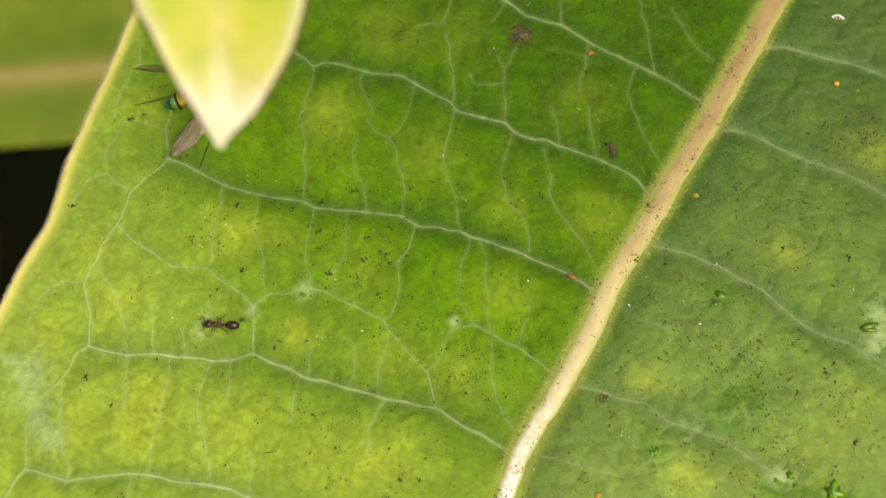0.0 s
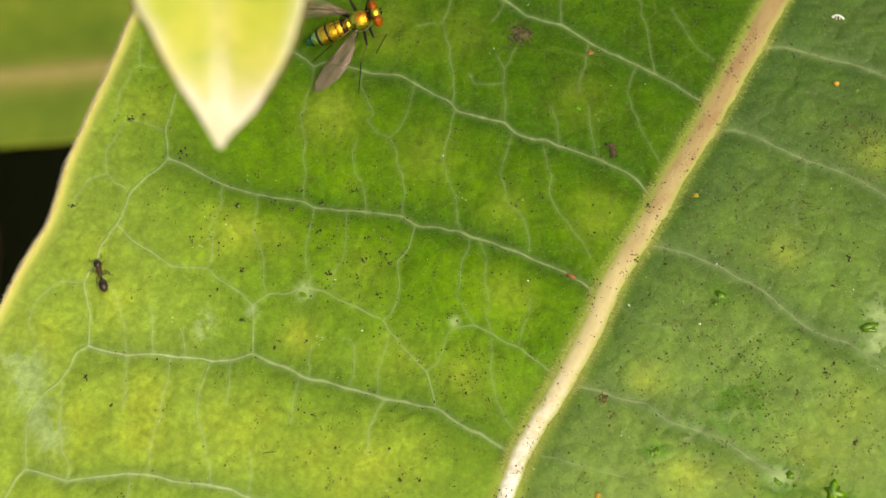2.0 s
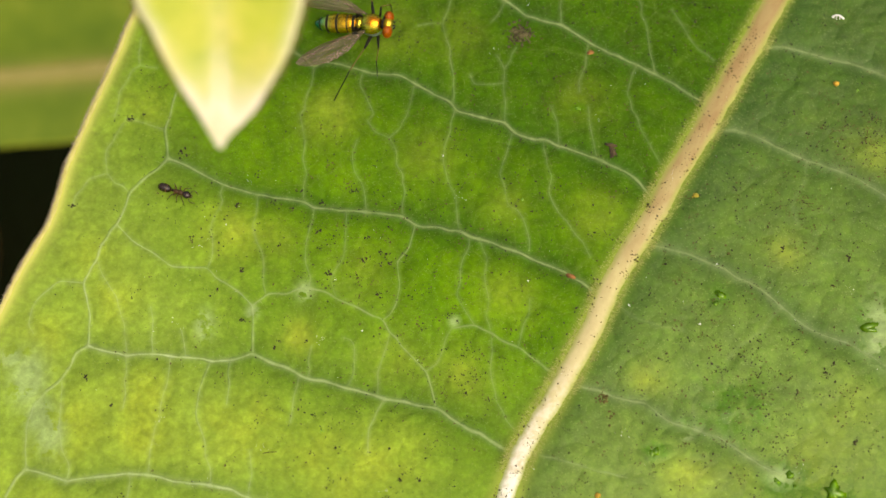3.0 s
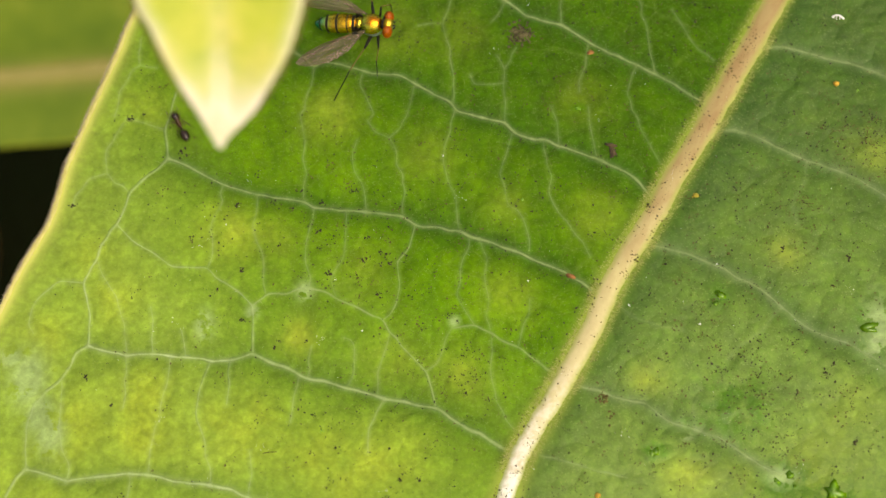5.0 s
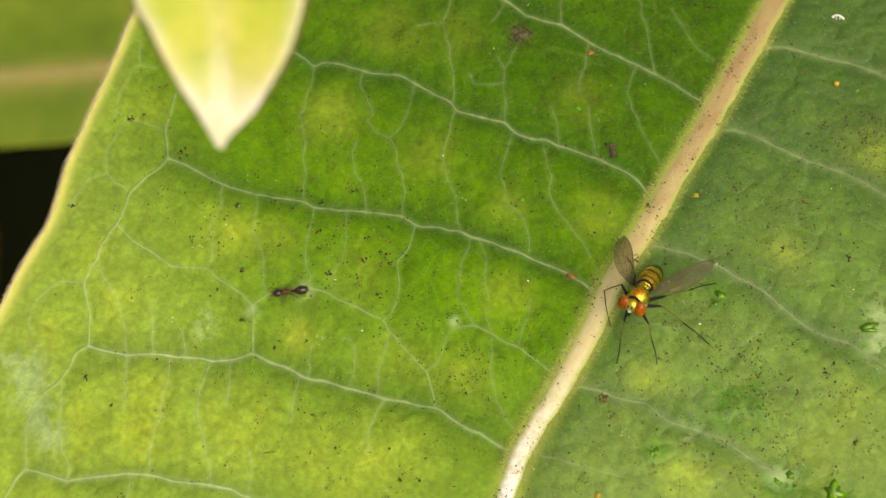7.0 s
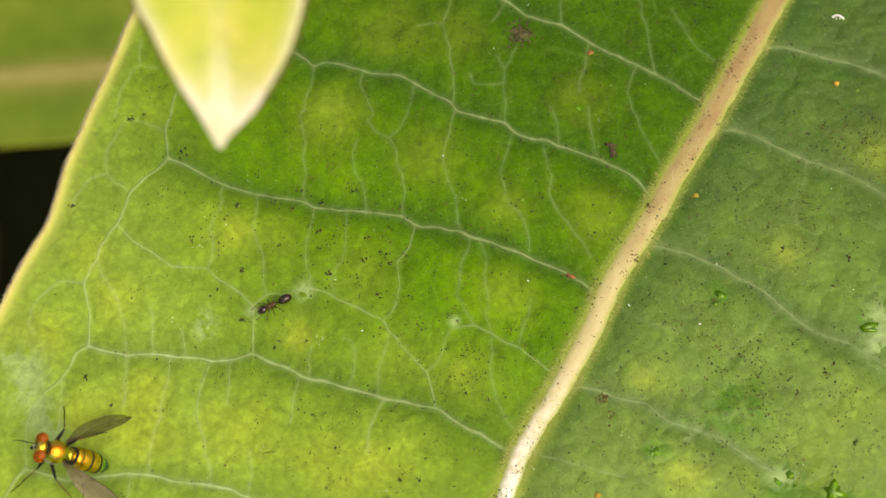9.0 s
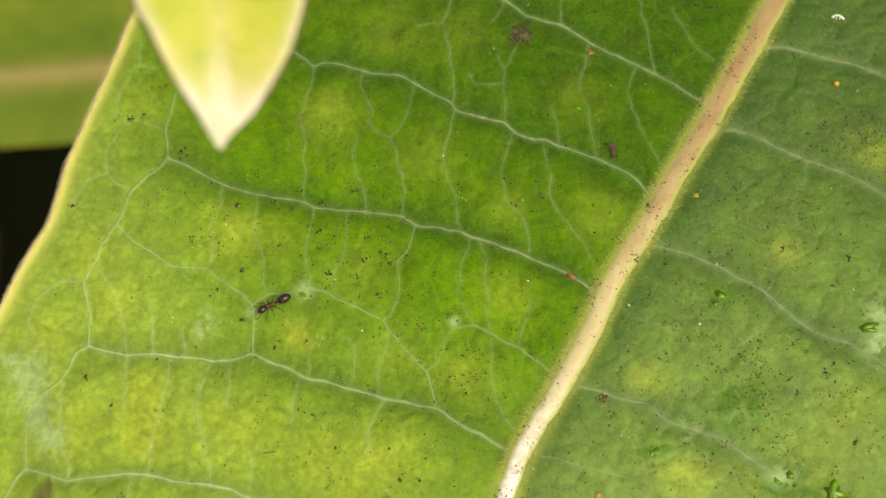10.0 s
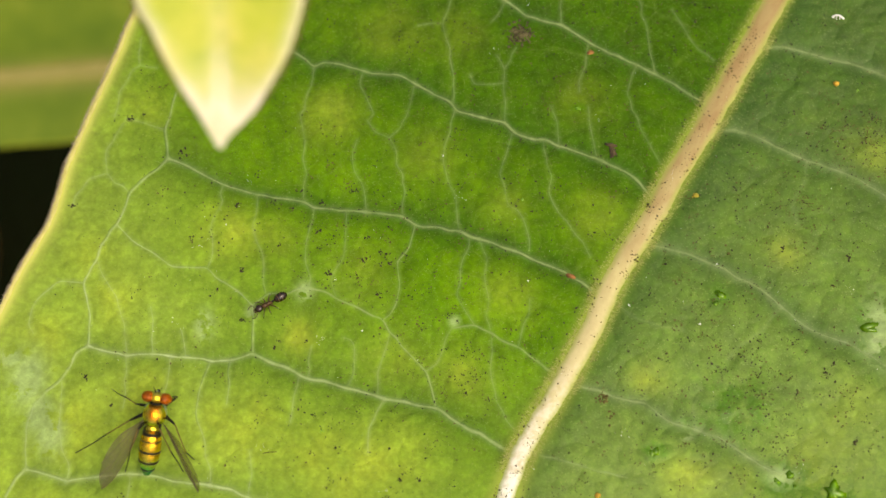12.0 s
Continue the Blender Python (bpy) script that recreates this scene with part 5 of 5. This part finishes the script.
def make_ant():
    ant = thing("ant", pose(0, 0, 0), "small glossy dark brown ant walking on the leaf", "ant")
    bm = bmesh.new()
    for v in ellipsoid(bm, (-0.98, 0, 0.46), (0.52, 0.32, 0.33), (0, 8, 0)):
        if v.co.x < -1.2:
            v.co.z -= 0.2 * (-1.2 - v.co.x)
    gaster = part("gaster", bm, M_ANT, ant, "glossy dark swollen abdomen")
    for x, r in ((-0.78, 0.318), (-1.05, 0.33), (-1.27, 0.27)):
        bm = bmesh.new()
        tube(bm, [(x + 0.02, 0, 0.46), (x - 0.02, 0, 0.46)], [r - 0.006, r], 18, 1.02)
        part("ring", bm, M_ANTLEG, gaster)
    bm = bmesh.new()
    ellipsoid(bm, (-0.36, 0, 0.44), (0.10, 0.09, 0.15))
    tube(bm, [(-0.55, 0, 0.42), (-0.2, 0, 0.4)], [0.05, 0.06], 8)
    part("petiole", bm, M_ANT, ant)
    bm = bmesh.new()
    ellipsoid(bm, (-0.05, 0, 0.44), (0.26, 0.17, 0.18), (0, 8, 0))
    ellipsoid(bm, (0.24, 0, 0.47), (0.24, 0.19, 0.19))
    part("thorax", bm, M_ANTLEG, ant, "reddish brown waisted thorax")
    bm = bmesh.new()
    for v in ellipsoid(bm, (0.72, 0, 0.44), (0.31, 0.27, 0.21), (0, 15, 0)):
        if v.co.x > 0.8:
            v.co.y *= 0.85
    head = part("head", bm, M_ANT, ant)
    for s in (1, -1):
        bm = bmesh.new()
        ellipsoid(bm, (0.76, 0.215 * s, 0.5), (0.07, 0.05, 0.06), (0, 0, 0), 10, 8)
        part("eye", bm, M_BLACK, head)
        bm = bmesh.new()
        tube(bm, spline([(0.92, 0.09 * s, 0.45), (1.02, 0.38 * s, 0.52), (1.18, 0.46 * s, 0.40), (1.42, 0.36 * s, 0.22)], 0.1), 0.026, 6)
        part("antenna", bm, M_ANTLEG, head)
        bm = bmesh.new()
        tube(bm, [(0.95, 0.10 * s, 0.36), (1.08, 0.09 * s, 0.33), (1.12, 0.0, 0.32)], [0.05, 0.045, 0.015], 6)
        part("mandible", bm, M_ANTLEG, head)
    legs = []
    for s in (1, -1):
        for x, fx in ((0.30, 0.42), (0.10, 0.02), (-0.08, -0.48)):
            ob = new("leg")
            ob.empty_display_size = 0.0005
            ob.parent = ant
            ob.matrix_basis = pose(x * MM, 0.12 * s * MM, 0.36 * MM)
            for name, a, b, r, mat in (("femur", (0, 0, 0), (fx * 0.5, 0.30 * s, 0.16), 0.045, M_ANTLEG), ("tibia", (fx * 0.5, 0.30 * s, 0.16), (fx * 0.85, 0.46 * s, -0.16), 0.032, M_ANTLEG),
                                       ("tarsus", (fx * 0.85, 0.46 * s, -0.16), (fx * 1.1, 0.58 * s, -0.355), 0.022, M_ANT)):
                bm = bmesh.new()
                tube(bm, [a, Vector(a).lerp(Vector(b), 0.5), b], [r * 0.8, r, r * 0.75], 6)
                part(name, bm, mat, ob)
            legs.append((ob, x, s))
    return ant, legs


FLY, FLY_WINGS, FLY_LEGS = make_fly()
ANT, ANT_LEGS = make_ant()


# ---- what moves ----
def motions():
    # where and how the fly stands: from when to when; x, y, height in mm, heading, rearing, lean; each wing's sweep, rise and roll;
    # for each leg (left fore, mid, hind, then the right ones) azimuth and rise of femur, tibia and tarsus
    held = []

    def stand(t0, t1, body, left_wing, right_wing, *limbs):
        held.append((t0, t1, body, (left_wing, right_wing), limbs))

    stand(0.00, 1.42, (-16.33, 11.71, 0.37, 17.0, 4.9, 0.0), (18, 16, 28), (36, -9, 10),
          (55, 18, 35, -24, 36, -68), (97, 82, 130, -15, 134, -58), (173, -6, 173, -7, 173, -7), (76, 37, 68, -41, 74, -65), (109, 22, 129, -19, 133, -25), (140, 28, 150, -25, 150, -27))
    stand(1.68, 2.15, (-6.36, 16.93, 0.33, 18.2, 10.5, 13.3), (19, 11, 0), (34, -2, 0),
          (55, 8, 34, -35, 36, -100), (100, 27, 111, -24, 113, -58), (140, 28, 150, -25, 150, -36), (87, 21, -6, -39, -35, -153), (98, 15, 119, 40, 122, -39), (136, 77, 168, -22, 171, -36))
    stand(2.27, 5.52, (-5.50, 16.70, 0.40, -7.2, 4.4, 7.0), (2, 13, 0), (32, 1, 0),
          (81, 43, 48, -53, 47, -96), (100, 28, 110, -23, 111, -47), (155, 41, 136, -11, 136, -89), (82, -3, 87, 24, 96, -71), (106, 13, 115, 3, 117, -24), (138, 53, 160, -26, 162, -38))
    stand(5.70, 6.06, (2.30, 8.60, 0.38, -54.5, 3.2, -2.3), (26, -2, 36), (35, 11, 0),
          (52, -4, -54, -29, -71, -35), (91, 77, 148, -16, 156, -52), (164, 6, 174, -16, 178, -18), (71, 3, 56, -24, 61, -50), (121, -10, 114, -16, 114, -16), (138, 72, 146, -33, 145, -58))
    stand(6.28, 6.84, (15.36, -0.57, 1.34, -43.1, 30.6, 6.5), (24, -1, 0), (33, 1, 0),
          (-13, -66, -17, -67, -22, -68), (123, -8, 94, -9, 92, -73), (162, 47, 163, -2, 166, -36), (77, -75, -5, -63, -10, -66), (95, 30, 111, -8, 112, -54), (129, 21, 150, -11, 150, -124))
    stand(6.98, 7.72, (13.41, -4.36, 1.12, -120.0, 26.3, 7.5), (30, 7, 0), (27, -5, 0),
          (83, -44, 63, -58, 66, -59), (129, -7, 101, -30, 100, -32), (144, -2, 144, -5, 144, -4), (-8, -61, -18, -62, -25, -65), (85, 54, 110, -52, 117, -119), (137, 74, 153, -21, 154, -33))
    stand(7.96, 8.56, (-2.23, -11.47, 0.05, -162.8, 8.0, 0.0), (28, 5, 0), (28, 5, 0),
          (55, 19, 35, -23, 36, -62), (100, 28, 110, -21, 109, -21), (140, 29, 150, -24, 149, -13), (55, 19, 35, -23, 36, -62), (100, 28, 110, -21, 109, -21), (140, 29, 150, -24, 149, -13))
    stand(8.88, 9.33, (-25.12, -15.51, 1.80, 175.1, 41.1, 3.0), (25, 3, 0), (31, -2, 30),
          (97, -62, 76, -67, 78, -67), (105, 19, 150, -10, 152, -86), (137, 71, 151, -33, 151, -58), (71, -74, 68, -74, 73, -76), (98, 46, 120, -48, 121, -51), (137, 71, 153, -23, 153, -37))
    stand(9.48, 9.92, (-28.75, -20.96, 0.00, -139.3, 10.0, 0.0), (28, 5, 0), (17, -3, 0),
          (55, 18, 35, -23, 36, -65), (100, 28, 110, -21, 109, -19), (140, 29, 150, -23, 149, -8), (55, 18, 35, -23, 36, -65), (100, 28, 110, -21, 109, -19), (140, 29, 150, -23, 149, -8))
    stand(10.40, 11.88, (-18.73, -13.80, 1.14, 85.5, 26.7, 8.5), (27, -2, 0), (43, 32, 68),
          (94, -37, 81, -47, 82, -47), (126, -30, 111, -20, 111, -21), (136, 71, 163, -27, 166, -45), (56, -26, 46, -107, 49, -146), (103, 58, 138, 4, 142, -70), (138, 81, 151, -22, 151, -38))
    stand(11.96, 12.00, (-19.21, -13.07, 1.13, 79.6, 26.4, 7.8), (22, -4, 0), (42, 33, 68),
          (100, -35, 82, -49, 85, -50), (125, -10, 132, -13, 132, -13), (135, 69, 168, -25, 172, -39), (50, -29, 46, -109, 49, -148), (109, 44, 148, 16, 154, -64), (138, 82, 151, -22, 151, -39))

    def fly_pose(x, y, z, yaw, rear, lean):
        return pose(x * MM, y * MM, (z + 1.7) * MM, lean, -rear, yaw) @ pose(0, 0, -1.7 * MM)

    # on the wing between the stands: seconds, x, y, height, heading
    flown = [(1.50, -13.16, 11.97, 2.5, 12), (1.60, -8.64, 15.08, 2.0, 18), (5.60, 1.75, 8.0, 3.0, -50), (6.12, 3.81, 6.60, 2.0, -48), (6.20, 11.01, 2.40, 4.0, -43), (6.90, 14.27, -2.66, 2.0, -102),
             (7.84, 5.38, -10.29, 6.0, -152), (8.68, -9.16, -14.94, 5.0, -171), (8.80, -18.77, -15.59, 2.0, -183), (9.40, -24.47, -18.64, 3.0, -127), (10.02, -22.35, -23.58, 3.0, -102),
             (10.14, -17.34, -18.14, 1.0, 88), (10.24, -17.41, -17.77, 0.5, 89), (10.32, -18.33, -15.73, 2.0, 89)]
    rows = [(t, fly_pose(*h[2])) for h in held for t in h[:2]] + [(t, fly_pose(x, y, z, yaw, 10, 0)) for t, x, y, z, yaw in flown]
    walk(FLY, sorted(rows, key=lambda row: row[0]))

    def between(a, b):
        """The pose halfway from a to b."""
        (p, q, _), (v, w, _) = a.decompose(), b.decompose()
        return Matrix.LocRotScale(p.lerp(v, 0.5), q.slerp(w, 0.5), None)

    def keyed(ob, poses, halfway=between):
        rows = []
        for h, m in zip(held, poses):
            if rows:
                rows.append((0.5 * (rows[-1][0] + h[0]), halfway(rows[-1][1], m)))
            rows += [(h[0], m), (h[1], m)]
        walk(ob, rows)

    # the wings open in the hops
    for i, (ob, s) in enumerate(zip(FLY_WINGS, (1, -1))):
        hinge = pose(-0.05 * MM, s * 0.66 * MM, 2.12 * MM)
        keyed(ob, [hinge @ pose(0, 0, 0, 0, 0, 180 - s * h[3][i][0]) @ pose(0, 0, 0, s * (12 + h[3][i][2]), -h[3][i][1]) for h in held],
              lambda a, b: hinge @ pose(0, 0, 0, 0, 0, 180 - s * 44) @ pose(0, 0, 0, s * 14, -12))

    def along(azimuth, rise):
        """A turn that lays +X along this direction."""
        return pose(0, 0, 0, 0, 0, azimuth) @ pose(0, 0, 0, 0, -rise)

    for i, (femur, tibia, tarsus, a, b) in enumerate(FLY_LEGS):
        s = 1 if i < 3 else -1
        chains = []
        for h in held:
            v = h[4][i]
            hip = along(s * v[0], v[1])
            knee = Matrix.Translation(hip @ Vector((a * MM, 0, 0))) @ along(s * v[2], v[3])
            heel = Matrix.Translation(knee @ Vector((b * MM, 0, 0))) @ along(s * v[4], v[5])
            chains.append((hip, knee, heel))
        for ob, poses in zip((femur, tibia, tarsus), zip(*chains)):
            keyed(ob, poses)
    # ant: seconds, x, y in mm, heading
    steps = [(0.00, -15.56, -5.78, 177), (0.20, -15.58, -5.81, -159), (0.40, -15.33, -6.00, -153), (0.65, -15.30, -5.94, -152), (0.80, -16.65, -6.28, -155), (1.00, -18.33, -7.02, -155),
             (1.20, -19.65, -7.43, -163), (1.40, -21.75, -7.14, 161), (1.50, -22.28, -6.89, 155), (1.60, -22.68, -6.09, 128), (1.80, -23.47, -3.71, 124), (2.00, -24.04, -1.99, 109)]
    steps += [(2.20, -23.23, 0.20, 75), (2.40, -22.61, 1.91, 67), (2.50, -21.77, 2.79, 54), (2.70, -20.01, 4.38, 42), (2.85, -19.29, 4.38, 2), (3.00, -18.94, 4.14, -19),
             (3.30, -19.03, 4.27, -19), (3.80, -18.44, 3.89, -17), (4.20, -16.80, 4.11, 23), (4.50, -16.57, 5.45, 100), (4.80, -18.05, 6.63, 78), (4.90, -18.30, 7.98, 99)]
    steps += [(5.00, -19.11, 9.43, 118), (5.10, -20.10, 11.33, 116), (5.30, -20.83, 13.61, 109), (5.50, -19.63, 15.09, 24), (5.70, -14.62, 13.86, -21), (5.80, -11.94, 12.27, -26),
             (5.90, -10.54, 11.80, -22), (6.00, -8.70, 10.40, -35), (6.20, -7.71, 6.50, -75), (6.40, -7.66, 2.04, -100), (6.50, -7.68, 0.23, -81), (6.60, -7.27, -1.44, -79)]
    steps += [(6.80, -8.20, -3.50, -108), (6.90, -8.97, -3.35, -154), (7.00, -10.85, -3.38, -173), (7.20, -11.60, -4.02, -150), (7.60, -11.87, -4.39, -153), (8.80, -11.87, -4.39, -153),
             (9.60, -11.89, -4.39, -152), (10.50, -12.02, -4.31, -153), (10.80, -12.09, -4.29, -151), (12.00, -12.17, -4.29, -150)]
    walk(ANT, [(t, pose(x * MM, y * MM, (top(x, y) + 0.01) * MM, 0, 0, yaw)) for t, x, y, yaw in steps])
    # its legs step in two sets of three while it walks
    for i, (ob, x, s) in enumerate(ANT_LEGS):
        m = ob.matrix_basis.copy()
        rows = []
        for j in range(121):
            t = j / 10
            going = 0 if 0.3 < t < 0.65 or 3.0 <= t < 3.4 or t > 7.4 else 1
            swingd = 20 * going * math.cos(math.pi * (j + i)) * s
            rows.append((t, m @ pose(0, 0, 0, 0, 0, swingd)))
        walk(ob, rows)


motions()
